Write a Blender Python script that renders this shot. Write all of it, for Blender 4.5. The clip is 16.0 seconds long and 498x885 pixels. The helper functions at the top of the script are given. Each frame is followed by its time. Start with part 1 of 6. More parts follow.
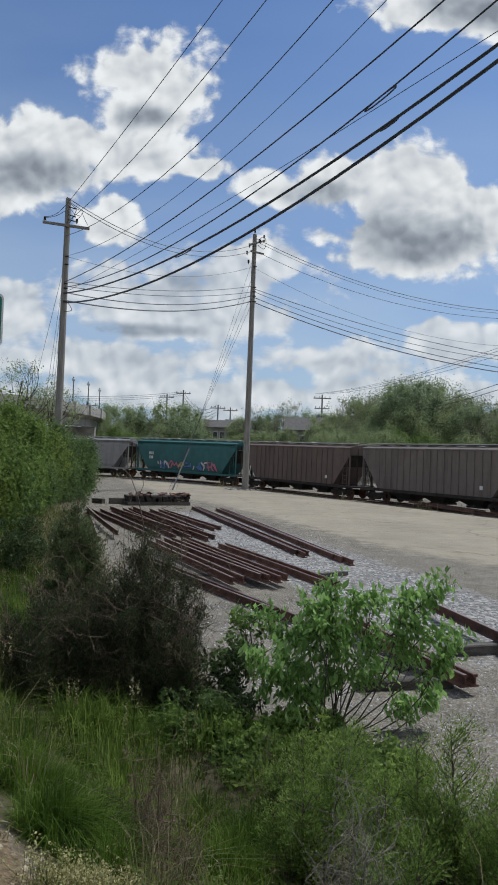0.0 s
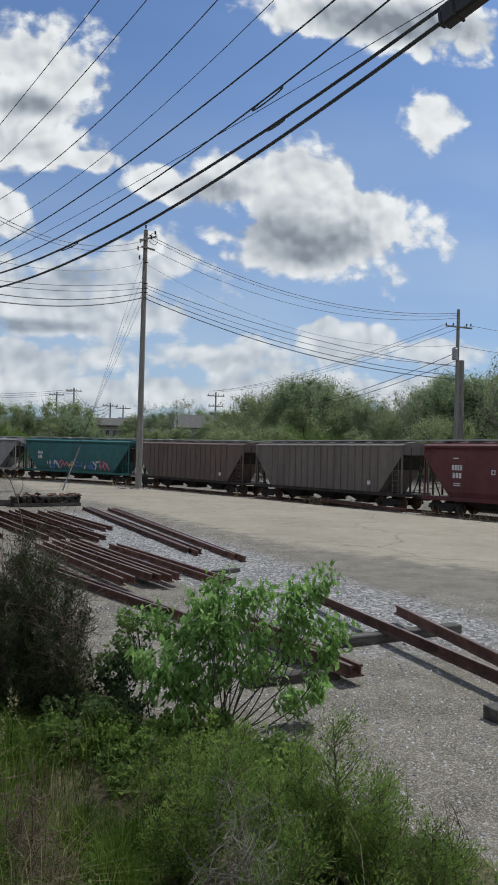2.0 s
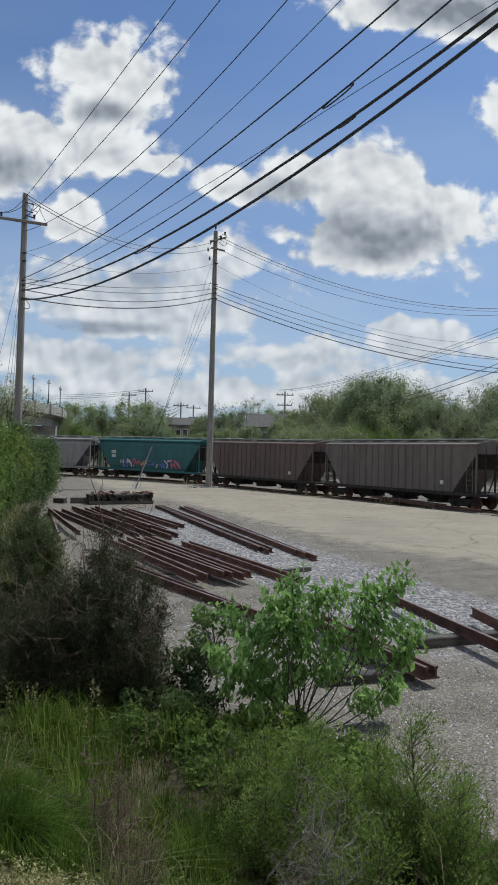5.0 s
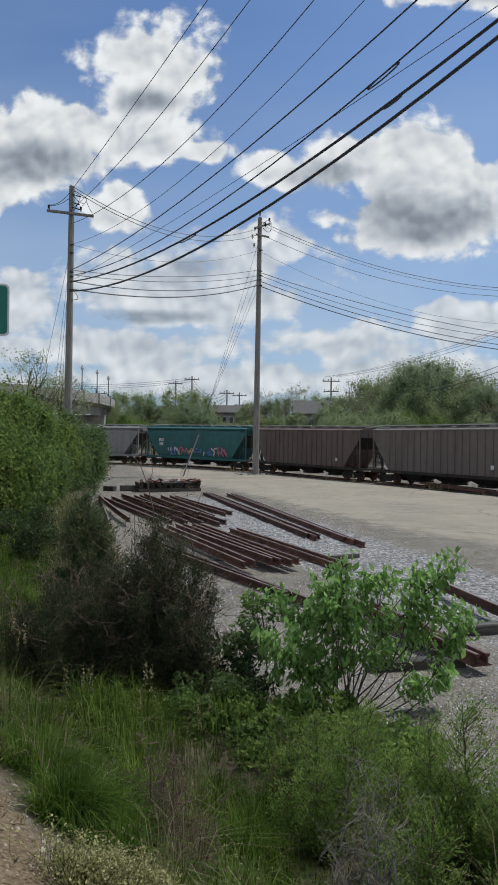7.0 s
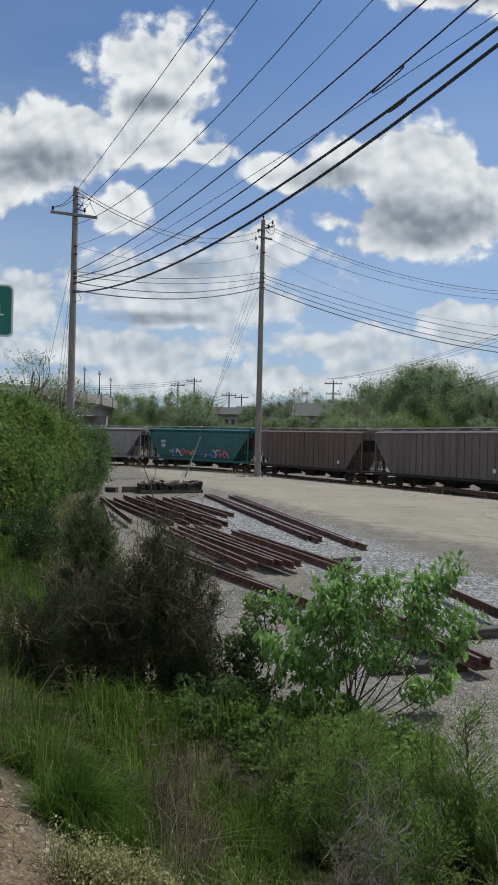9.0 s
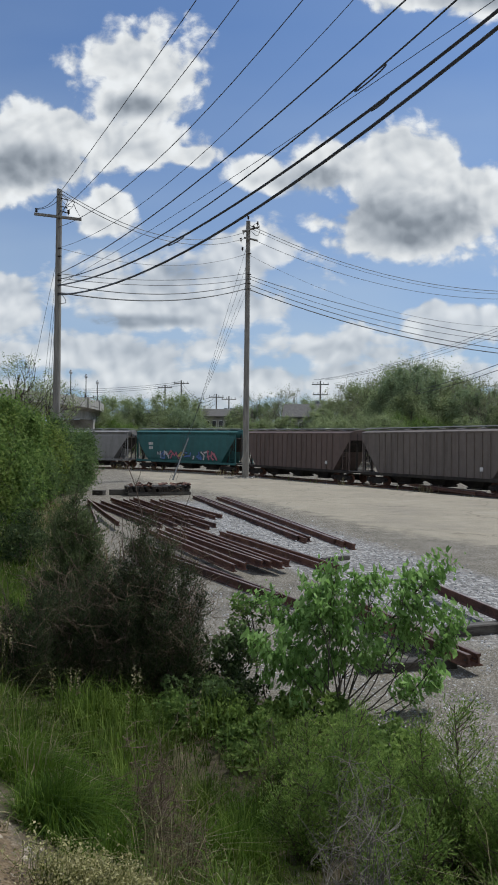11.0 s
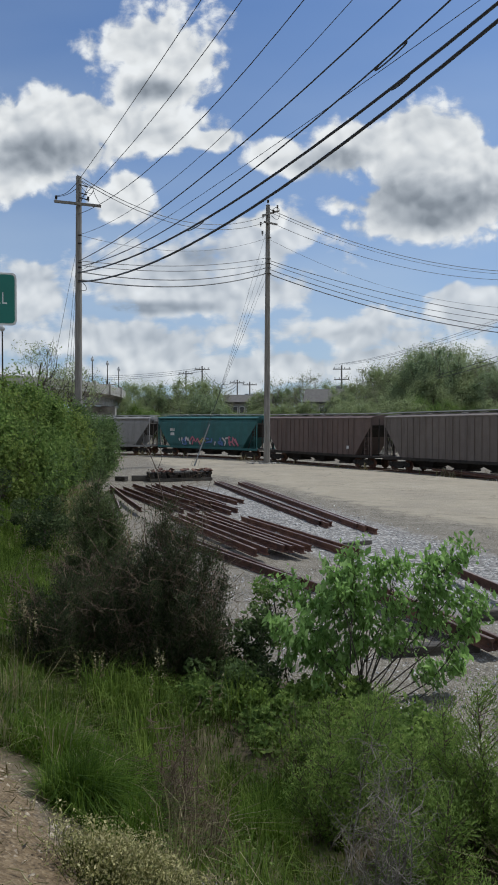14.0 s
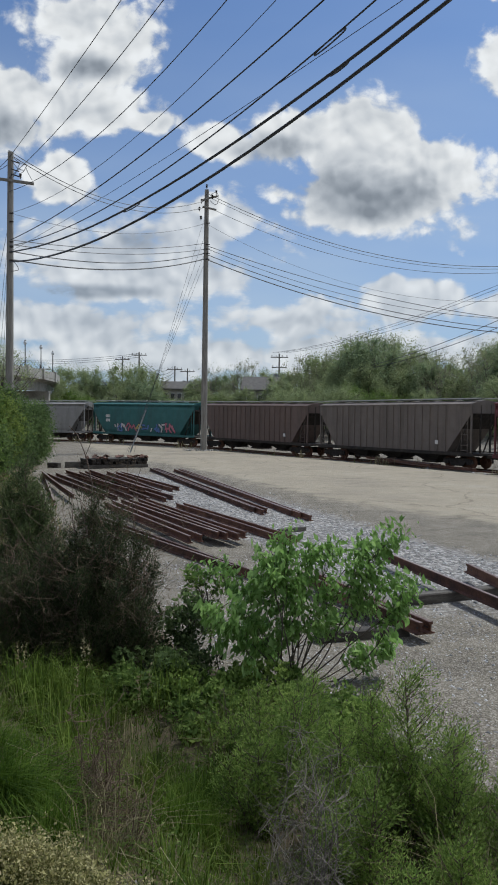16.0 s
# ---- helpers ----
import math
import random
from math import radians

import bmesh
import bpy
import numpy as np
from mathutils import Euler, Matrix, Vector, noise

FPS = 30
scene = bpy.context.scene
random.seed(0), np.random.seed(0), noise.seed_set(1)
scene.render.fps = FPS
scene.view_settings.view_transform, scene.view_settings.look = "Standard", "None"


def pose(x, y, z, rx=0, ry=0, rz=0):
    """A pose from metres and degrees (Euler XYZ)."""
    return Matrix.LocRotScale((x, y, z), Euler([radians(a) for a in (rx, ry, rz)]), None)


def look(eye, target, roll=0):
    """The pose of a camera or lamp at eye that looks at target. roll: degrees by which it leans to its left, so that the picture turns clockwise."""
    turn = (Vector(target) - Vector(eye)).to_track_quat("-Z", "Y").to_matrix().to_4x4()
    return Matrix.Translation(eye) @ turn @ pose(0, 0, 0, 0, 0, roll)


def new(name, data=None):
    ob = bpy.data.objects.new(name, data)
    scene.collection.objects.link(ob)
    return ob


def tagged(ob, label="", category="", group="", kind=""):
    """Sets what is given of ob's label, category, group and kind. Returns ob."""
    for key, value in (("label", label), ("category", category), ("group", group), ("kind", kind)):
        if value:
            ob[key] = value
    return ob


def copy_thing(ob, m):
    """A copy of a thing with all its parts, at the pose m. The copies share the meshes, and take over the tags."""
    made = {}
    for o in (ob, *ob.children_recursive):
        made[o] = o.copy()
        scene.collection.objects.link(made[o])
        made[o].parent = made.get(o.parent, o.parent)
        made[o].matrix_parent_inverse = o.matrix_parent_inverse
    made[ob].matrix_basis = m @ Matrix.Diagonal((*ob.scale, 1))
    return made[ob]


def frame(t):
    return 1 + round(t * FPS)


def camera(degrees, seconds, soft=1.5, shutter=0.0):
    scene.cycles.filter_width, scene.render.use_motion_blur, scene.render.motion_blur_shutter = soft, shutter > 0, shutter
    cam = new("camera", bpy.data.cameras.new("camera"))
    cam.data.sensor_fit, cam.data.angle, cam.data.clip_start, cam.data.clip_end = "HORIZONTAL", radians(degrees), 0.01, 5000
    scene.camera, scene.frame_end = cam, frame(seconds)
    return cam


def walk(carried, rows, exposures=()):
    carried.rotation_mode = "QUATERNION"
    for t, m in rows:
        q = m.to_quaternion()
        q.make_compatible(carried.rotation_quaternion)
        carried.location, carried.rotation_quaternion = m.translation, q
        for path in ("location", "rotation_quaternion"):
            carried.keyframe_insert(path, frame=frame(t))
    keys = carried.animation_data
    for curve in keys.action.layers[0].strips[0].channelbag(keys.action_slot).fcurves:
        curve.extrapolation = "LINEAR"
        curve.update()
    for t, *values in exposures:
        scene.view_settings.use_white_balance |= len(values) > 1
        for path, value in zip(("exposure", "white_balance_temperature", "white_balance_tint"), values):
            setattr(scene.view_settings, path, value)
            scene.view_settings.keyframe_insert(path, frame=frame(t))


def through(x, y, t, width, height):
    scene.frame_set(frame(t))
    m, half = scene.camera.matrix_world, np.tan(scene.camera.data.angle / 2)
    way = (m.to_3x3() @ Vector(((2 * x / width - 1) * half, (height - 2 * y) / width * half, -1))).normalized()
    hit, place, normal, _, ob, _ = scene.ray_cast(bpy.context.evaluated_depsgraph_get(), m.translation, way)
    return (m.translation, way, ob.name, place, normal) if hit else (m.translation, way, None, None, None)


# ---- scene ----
cam = camera(38.5, 16.0, soft=1.8)
PATH = [
    (0, (-0.038, -0.056, 3.201), (-0.038, 1.944, 3.236), 2.0),
    (0.5, (-0.042, -0.077, 3.208), (0.007, 1.921, 3.251), 1.9),
    (1, (-0.016, -0.01, 3.202), (0.102, 1.986, 3.247), 1.8),
    (1.5, (0.053, 0.026, 3.201), (0.256, 2.015, 3.244), 1.5),
    (2, (0.065, 0.028, 3.205), (0.359, 2.006, 3.242), 1.3),
    (2.5, (0.077, 0.016, 3.211), (0.442, 1.982, 3.242), 1.0),
    (3, (0.069, 0.003, 3.212), (0.424, 1.971, 3.242), 0.9),
    (3.5, (0.057, 0.017, 3.216), (0.345, 1.996, 3.245), 0.9),
    (4, (0.054, 0.056, 3.203), (0.268, 2.044, 3.234), 1.0),
    (4.5, (0.035, 0.024, 3.199), (0.185, 2.018, 3.232), 1.2),
    (5, (0.003, -0.022, 3.202), (0.105, 1.975, 3.232), 1.3),
    (7.5, (-0.023, -0.064, 3.202), (-0.062, 1.936, 3.19), 0.8),
    (8, (-0.038, -0.057, 3.203), (-0.081, 1.942, 3.192), 0.9),
    (8.5, (-0.021, -0.044, 3.2), (-0.062, 1.955, 3.193), 0.9),
    (9, (-0.031, -0.072, 3.205), (-0.063, 1.928, 3.202), 1.1),
    (9.5, (-0.028, -0.087, 3.204), (-0.046, 1.913, 3.207), 1.2),
    (12, (0.011, 0.065, 3.138), (0.006, 2.065, 3.138), -0.2),
    (12.5, (-0.002, -0.018, 3.158), (-0.048, 1.982, 3.155), -0.9),
    (13, (0.008, 0.003, 3.155), (-0.085, 2.001, 3.148), -1.4),
    (13.5, (0.014, 0.011, 3.144), (-0.079, 2.008, 3.122), -1.0),
    (14, (0.007, 0.016, 3.149), (-0.051, 2.015, 3.111), -0.0),
    (14.5, (-0.009, -0.008, 3.145), (-0.02, 1.991, 3.09), 0.7),
    (15, (-0.003, -0.022, 3.155), (0.034, 1.977, 3.087), 0.9),
    (15.5, (0.029, 0.077, 3.142), (0.106, 2.074, 3.066), 0.8),
    (16, (0.065, 0.161, 3.111), (0.182, 2.157, 3.039), 0.6),
]
EXPOSURE = [(0.0, 0.02, 6130, 7), (16.0, 0.02, 6130, 7)]
walk(cam, [(r[0], look(*r[1:])) for r in PATH], EXPOSURE)


# ---- world, sun and exposure ----
SUN_EL, SUN_AZ = 57.0, 55.0          # degrees above the horizon, degrees right of +y


def make_world():
    w = bpy.data.worlds.new("sky")
    scene.world = w
    w.use_nodes = True
    nt = w.node_tree
    nt.nodes.clear()
    N, L = nt.nodes.new, nt.links.new

    def math_node(op, a, b=None, clamp=False):
        n = N("ShaderNodeMath")
        n.operation, n.use_clamp = op, clamp
        for i, v in enumerate((a, b)):
            if v is None:
                continue
            if isinstance(v, (int, float)):
                n.inputs[i].default_value = v
            else:
                L(v, n.inputs[i])
        return n.outputs[0]

    sky = N("ShaderNodeTexSky")
    sky.sky_type, sky.sun_disc = "NISHITA", False
    sky.sun_elevation, sky.sun_rotation = radians(SUN_EL), radians(SUN_AZ)
    sky.air_density, sky.dust_density, sky.ozone_density = 1.0, 1.2, 1.6
    geo = N("ShaderNodeTexCoord")
    sep = N("ShaderNodeSeparateXYZ")
    L(geo.outputs["Generated"], sep.inputs[0])
    ahead = math_node("MAXIMUM", sep.outputs[1], 0.05)
    u = math_node("DIVIDE", sep.outputs[0], ahead)
    v = math_node("DIVIDE", sep.outputs[2], ahead)
    uv = N("ShaderNodeCombineXYZ")
    L(u, uv.inputs[0]), L(v, uv.inputs[1])

    def fbm(scale, detail, rough, src, offset=(0, 0, 0), stretch=1.6):
        mp = N("ShaderNodeMapping")
        mp.inputs["Scale"].default_value = (1, stretch, 1)
        mp.inputs["Location"].default_value = offset
        L(src, mp.inputs[0])
        t = N("ShaderNodeTexNoise")
        t.inputs["Scale"].default_value, t.inputs["Detail"].default_value, t.inputs["Roughness"].default_value = scale, detail, rough
        L(mp.outputs[0], t.inputs["Vector"])
        return t.outputs["Fac"]

    def blobs(rows):
        best = None
        for cx, cy, rx, ry in rows:
            mp = N("ShaderNodeMapping")
            mp.inputs["Scale"].default_value = (1 / rx, 1 / ry, 1)
            mp.inputs["Location"].default_value = (-cx / rx, -cy / ry, 0)
            L(uv.outputs[0], mp.inputs[0])
            ln = N("ShaderNodeVectorMath")
            ln.operation = "LENGTH"
            L(mp.outputs[0], ln.inputs[0])
            val = math_node("SUBTRACT", 1.0, ln.outputs["Value"])
            if best is None:
                best = val
            else:
                sm = N("ShaderNodeMath")
                sm.operation = "SMOOTH_MAX"
                L(best, sm.inputs[0]), L(val, sm.inputs[1])
                sm.inputs[2].default_value = 0.25
                best = sm.outputs[0]
        return math_node("MAXIMUM", best, -1.0)

    puffs = blobs(CLOUDS)
    shade = blobs(CLOUD_BASES)
    # swirl the coordinates a little so that the lumps billow
    wn = N("ShaderNodeTexNoise")
    wn.inputs["Scale"].default_value, wn.inputs["Detail"].default_value = 9.0, 3.0
    L(uv.outputs[0], wn.inputs["Vector"])
    wsub, wadd = N("ShaderNodeVectorMath"), N("ShaderNodeVectorMath")
    wsub.operation, wadd.operation = "MULTIPLY_ADD", "ADD"
    L(wn.outputs["Color"], wsub.inputs[0])
    wsub.inputs[1].default_value, wsub.inputs[2].default_value = (0.05, 0.04, 0), (-0.025, -0.02, 0)
    L(uv.outputs[0], wadd.inputs[0]), L(wsub.outputs[0], wadd.inputs[1])
    swirl = wadd.outputs[0]
    def lobes(scale, offset):
        """Rounded billows: one at a cell's middle, falling to nothing in the creases."""
        mp = N("ShaderNodeMapping")
        mp.inputs["Location"].default_value = offset
        L(swirl, mp.inputs[0])
        vo = N("ShaderNodeTexVoronoi")
        vo.voronoi_dimensions, vo.feature = "2D", "SMOOTH_F1"
        vo.inputs["Scale"].default_value, vo.inputs["Smoothness"].default_value = scale, 0.35
        L(mp.outputs[0], vo.inputs["Vector"])
        return math_node("SUBTRACT", 1.0, vo.outputs["Distance"])

    def billow(offset):
        big, mid, small = lobes(13.0, offset), lobes(29.0, offset), lobes(62.0, offset)
        return math_node("ADD", math_node("MULTIPLY", big, 0.55), math_node("ADD", math_node("MULTIPLY", mid, 0.33), math_node("MULTIPLY", small, 0.17)))

    body = fbm(6.5, 13.0, 0.62, swirl, stretch=1.25)
    broad = fbm(5.0, 2.0, 0.45, swirl, (4, 2, 0), 1.4)
    heap = billow((0, 0, 0))
    lumps = math_node("ADD", math_node("MULTIPLY", math_node("SUBTRACT", heap, 0.62), 1.0), math_node("MULTIPLY", math_node("SUBTRACT", body, 0.5), 2.9))
    dens = math_node("ADD", math_node("MULTIPLY", puffs, 1.3), math_node("ADD", lumps, 0.07))
    cover = N("ShaderNodeMapRange")
    cover.interpolation_type = "SMOOTHSTEP"
    cover.inputs["From Min"].default_value, cover.inputs["From Max"].default_value = -0.02, 0.4
    L(dens, cover.inputs[0])
    # softer, streaky banks lower down
    low = blobs(LOW_CLOUDS)
    wisps = math_node("ADD", math_node("MULTIPLY", fbm(7.0, 11.0, 0.68, swirl, (2, 7, 0), 2.0), 0.62), math_node("MULTIPLY", heap, 0.34))
    bank = N("ShaderNodeMapRange")
    bank.interpolation_type = "SMOOTHSTEP"
    bank.inputs["From Min"].default_value, bank.inputs["From Max"].default_value, bank.inputs["To Max"].default_value = 0.0, 0.42, 0.88
    L(math_node("ADD", math_node("MULTIPLY", low, 0.9), math_node("MULTIPLY", math_node("SUBTRACT", wisps, 0.5), 3.2)), bank.inputs[0])
    # thin veil low over the horizon; unseen clouds behind the camera, widened as fill light
    veil = N("ShaderNodeMapRange")
    veil.inputs["From Min"].default_value, veil.inputs["From Max"].default_value = 0.62, 0.0
    veil.inputs["To Max"].default_value = 0.82
    L(sep.outputs[2], veil.inputs[0])
    streaks = fbm(1.9, 3.0, 0.5, uv.outputs[0], (1, 4, 0), 3.0)
    veil_n = math_node("MULTIPLY", veil.outputs[0], math_node("ADD", math_node("MULTIPLY", streaks, 1.5), 0.08), True)
    rest = fbm(2.2, 7.0, 0.6, geo.outputs["Generated"], (5, 5, 5), 1.0)
    behind = N("ShaderNodeMapRange")
    behind.inputs["From Min"].default_value, behind.inputs["From Max"].default_value = 0.35, -0.1
    L(sep.outputs[1], behind.inputs[0])
    far = N("ShaderNodeMapRange")
    far.inputs["From Min"].default_value, far.inputs["From Max"].default_value = 0.40, 0.54
    L(rest, far.inputs[0])
    far_c = math_node("MULTIPLY", far.outputs[0], behind.outputs[0], True)
    mask = math_node("MAXIMUM", math_node("MAXIMUM", cover.outputs[0], bank.outputs[0]), far_c)

    # cloud brightness: white tops, grey undersides, soft modelling from the lumps
    lit = billow((-0.006, -0.014, 0))
    relief = math_node("MULTIPLY", math_node("SUBTRACT", heap, lit), 0.7)
    dark = N("ShaderNodeMapRange")
    dark.interpolation_type = "SMOOTHSTEP"
    dark.inputs["From Min"].default_value, dark.inputs["From Max"].default_value = -0.3, 0.75
    L(math_node("ADD", shade, math_node("ADD", math_node("MULTIPLY", math_node("SUBTRACT", broad, 0.5), 1.4), math_node("MULTIPLY", math_node("SUBTRACT", body, 0.5), 0.5))), dark.inputs[0])
    thick = N("ShaderNodeMapRange")
    thick.interpolation_type = "SMOOTHSTEP"
    thick.inputs["From Min"].default_value, thick.inputs["From Max"].default_value, thick.inputs["To Max"].default_value = 0.25, 1.1, 0.16
    L(dens, thick.inputs[0])
    bright = math_node("SUBTRACT", math_node("ADD", math_node("MULTIPLY", cover.outputs[0], 0.19), math_node("ADD", 0.86, relief)), math_node("ADD", thick.outputs[0], math_node("MULTIPLY", dark.outputs[0], 0.46)))
    bright = math_node("MINIMUM", math_node("MAXIMUM", bright, 0.38), 1.12)
    tone = N("ShaderNodeMix")
    tone.data_type = "RGBA"
    tone.inputs[6].default_value, tone.inputs[7].default_value = (0.68, 0.81, 1.0, 1), (1.0, 0.985, 0.97, 1)
    L(bright, tone.inputs[0])
    glow = N("ShaderNodeVectorMath")
    glow.operation = "SCALE"
    L(tone.outputs[2], glow.inputs[0])
    L(math_node("MULTIPLY", bright, CLOUD_GAIN), glow.inputs[3])
    tint = N("ShaderNodeVectorMath")
    tint.operation = "MULTIPLY"
    L(sky.outputs[0], tint.inputs[0])
    tint.inputs[1].default_value = SKY_TINT
    mix = N("ShaderNodeMix")
    mix.data_type = "RGBA"
    hazy = N("ShaderNodeMix")
    hazy.data_type = "RGBA"
    L(veil_n, hazy.inputs[0]), L(tint.outputs[0], hazy.inputs[6])
    hazy.inputs[7].default_value = (0.68 * CLOUD_GAIN, 0.78 * CLOUD_GAIN, 0.88 * CLOUD_GAIN, 1)
    L(mask, mix.inputs[0]), L(hazy.outputs[2], mix.inputs[6]), L(glow.outputs[0], mix.inputs[7])
    bg = N("ShaderNodeBackground")
    L(mix.outputs[2], bg.inputs[0])
    bg.inputs[1].default_value = SKY_STRENGTH
    L(bg.outputs[0], N("ShaderNodeOutputWorld").inputs[0])


SKY_STRENGTH, SKY_TINT, CLOUD_GAIN = 0.095, (0.48, 0.70, 1.0), 8.0
# cloud lumps and their grey undersides: across, up (tangents from +y), half sizes
CLOUDS = [
    (-0.160, 0.538, 0.110, 0.062),
    (-0.165, 0.485, 0.070, 0.048),
    (-0.318, 0.417, 0.113, 0.061),
    (-0.166, 0.418, 0.097, 0.040),
    (-0.086, 0.402, 0.048, 0.019),
    (-0.203, 0.320, 0.050, 0.034),
    (-0.352, 0.359, 0.089, 0.044),
    (0.122, 0.392, 0.085, 0.042),
    (0.210, 0.383, 0.113, 0.069),
    (0.315, 0.335, 0.121, 0.077),
    (0.011, 0.376, 0.057, 0.029),
    (0.212, 0.299, 0.137, 0.040),
    (0.266, 0.643, 0.129, 0.044),
    (0.404, 0.487, 0.053, 0.055),
    (0.370, 0.653, 0.210, 0.053),
    (-0.002, 0.291, 0.027, 0.024),
]
LOW_CLOUDS = [
    (-0.020, 0.265, 0.098, 0.052),
    (-0.110, 0.198, 0.205, 0.056),
    (-0.211, 0.124, 0.242, 0.036),
    (0.106, 0.136, 0.137, 0.032),
    (0.304, 0.165, 0.089, 0.026),
    (-0.340, 0.184, 0.073, 0.048),
    (0.404, 0.158, 0.113, 0.028),
    (-0.074, 0.082, 0.339, 0.032),
    (0.318, 0.096, 0.323, 0.028),
    (0.568, 0.182, 0.048, 0.036),
    (0.260, 0.187, 0.019, 0.016),
    (0.153, 0.149, 0.073, 0.028),
    (0.283, 0.161, 0.073, 0.028),
]
CLOUD_BASES = [
    (-0.325, 0.384, 0.097, 0.031),
    (0.228, 0.311, 0.137, 0.039),
    (-0.161, 0.474, 0.048, 0.020),
    (-0.165, 0.170, 0.097, 0.011),
    (0.300, 0.645, 0.09, 0.034),
    (-0.096, 0.240, 0.048, 0.020),
    (0.083, 0.370, 0.048, 0.020),
    (0.400, 0.645, 0.14, 0.034),
]

make_world()
sun = new("sun", bpy.data.lights.new("sun", "SUN"))
sun.data.energy, sun.data.angle, sun.data.color = 3.3, radians(0.9), (1.0, 0.965, 0.90)
az, el = radians(SUN_AZ), radians(SUN_EL)
sun.matrix_world = look((0, 0, 60), Vector((0, 0, 60)) - Vector((math.sin(az) * math.cos(el), math.cos(az) * math.cos(el), math.sin(el))))


# ---- materials ----
def surface(name, colours, rough=0.8, metal=0.0, scale=6.0, fine=60.0, bump=0.25, contrast=(0.3, 0.7), stretch=(1, 1, 1), per=0.0, leaf=0.0, spec=0.5):
    """colours: two or three base colours blended by large and fine noise; per: spread by object or piece; leaf: share of light let through."""
    m = bpy.data.materials.new(name)
    m.use_nodes = True
    nt = m.node_tree
    N, L = nt.nodes.new, nt.links.new
    b = nt.nodes["Principled BSDF"]
    tc, mp = N("ShaderNodeTexCoord"), N("ShaderNodeMapping")
    mp.inputs["Scale"].default_value = stretch
    L(tc.outputs["Object"], mp.inputs[0])
    n1, n2 = N("ShaderNodeTexNoise"), N("ShaderNodeTexNoise")
    for n, s, d in ((n1, scale, 6), (n2, fine, 4)):
        n.inputs["Scale"].default_value, n.inputs["Detail"].default_value, n.inputs["Roughness"].default_value = s, d, 0.62
        L(mp.outputs[0], n.inputs["Vector"])
    add = N("ShaderNodeMath")
    add.operation = "MULTIPLY_ADD"
    L(n2.outputs["Fac"], add.inputs[0])
    add.inputs[1].default_value = 0.45
    sub = N("ShaderNodeMath")
    sub.operation = "SUBTRACT"
    L(n1.outputs["Fac"], sub.inputs[0])
    sub.inputs[1].default_value = 0.225
    L(sub.outputs[0], add.inputs[2])
    fac = add.outputs[0]
    if per:
        rnd = N("ShaderNodeNewGeometry").outputs["Random Per Island"] if leaf else N("ShaderNodeObjectInfo").outputs["Random"]
        mr = N("ShaderNodeMath")
        mr.operation = "MULTIPLY_ADD"
        L(rnd, mr.inputs[0])
        mr.inputs[1].default_value = per
        s2 = N("ShaderNodeMath")
        s2.operation = "SUBTRACT"
        L(fac, s2.inputs[0])
        s2.inputs[1].default_value = per / 2
        L(s2.outputs[0], mr.inputs[2])
        fac = mr.outputs[0]
    ramp = N("ShaderNodeValToRGB")
    lo, hi = contrast
    el_ = ramp.color_ramp.elements
    el_[0].position, el_[1].position = lo, hi
    el_[0].color, el_[1].color = (*colours[0], 1), (*colours[-1], 1)
    if len(colours) == 3:
        e = el_.new((lo + hi) / 2)
        e.color = (*colours[1], 1)
    L(fac, ramp.inputs[0])
    L(ramp.outputs[0], b.inputs["Base Color"])
    b.inputs["Roughness"].default_value, b.inputs["Metallic"].default_value = rough, metal
    b.inputs["Specular IOR Level"].default_value = spec
    if bump:
        bp = N("ShaderNodeBump")
        bp.inputs["Strength"].default_value, bp.inputs["Distance"].default_value = bump, 0.02
        L(n2.outputs["Fac"], bp.inputs["Height"]), L(bp.outputs[0], b.inputs["Normal"])
    if leaf:
        tr, mx = N("ShaderNodeBsdfTranslucent"), N("ShaderNodeMixShader")
        L(ramp.outputs[0], tr.inputs[0])
        mx.inputs[0].default_value = leaf
        out = nt.nodes["Material Output"]
        L(b.outputs[0], mx.inputs[1]), L(tr.outputs[0], mx.inputs[2]), L(mx.outputs[0], out.inputs[0])
    return m


M = {}
M["rust"] = surface("rusty_steel", [(0.045, 0.022, 0.016), (0.11, 0.05, 0.034), (0.19, 0.095, 0.06)], 0.85, 0.0, 3.0, 40, 0.3, per=0.25)
M["rust_top"] = surface("worn_rail_head", [(0.10, 0.05, 0.035), (0.26, 0.20, 0.17)], 0.45, 0.5, 2.0, 30, 0.15, per=0.25)
M["tie"] = surface("weathered_timber", [(0.03, 0.026, 0.022), (0.075, 0.066, 0.058), (0.13, 0.12, 0.105)], 0.95, 0, 4, 50, 0.5, stretch=(0.3, 2, 2), per=0.2)
M["pole"] = surface("weathered_pole", [(0.14, 0.132, 0.118), (0.215, 0.203, 0.185), (0.29, 0.278, 0.258)], 0.95, 0, 3, 40, 0.5, stretch=(3, 3, 0.25))
M["wire"] = surface("black_cable", [(0.03, 0.031, 0.036), (0.06, 0.062, 0.068)], 0.6, 0, 3, 30, 0)
M["thin_wire"] = surface("dull_wire", [(0.05, 0.052, 0.056), (0.09, 0.092, 0.095)], 0.6, 0.3, 3, 30, 0)
M["metal"] = surface("galvanised_metal", [(0.20, 0.21, 0.22), (0.34, 0.35, 0.36)], 0.5, 0.7, 5, 40, 0.1)
M["grating"] = surface("pale_grating", [(0.38, 0.38, 0.37), (0.55, 0.55, 0.53)], 0.6, 0.1, 4, 30, 0.1)
M["black"] = surface("dark_casing", [(0.012, 0.012, 0.014), (0.03, 0.03, 0.032)], 0.55, 0, 5, 40, 0.1)
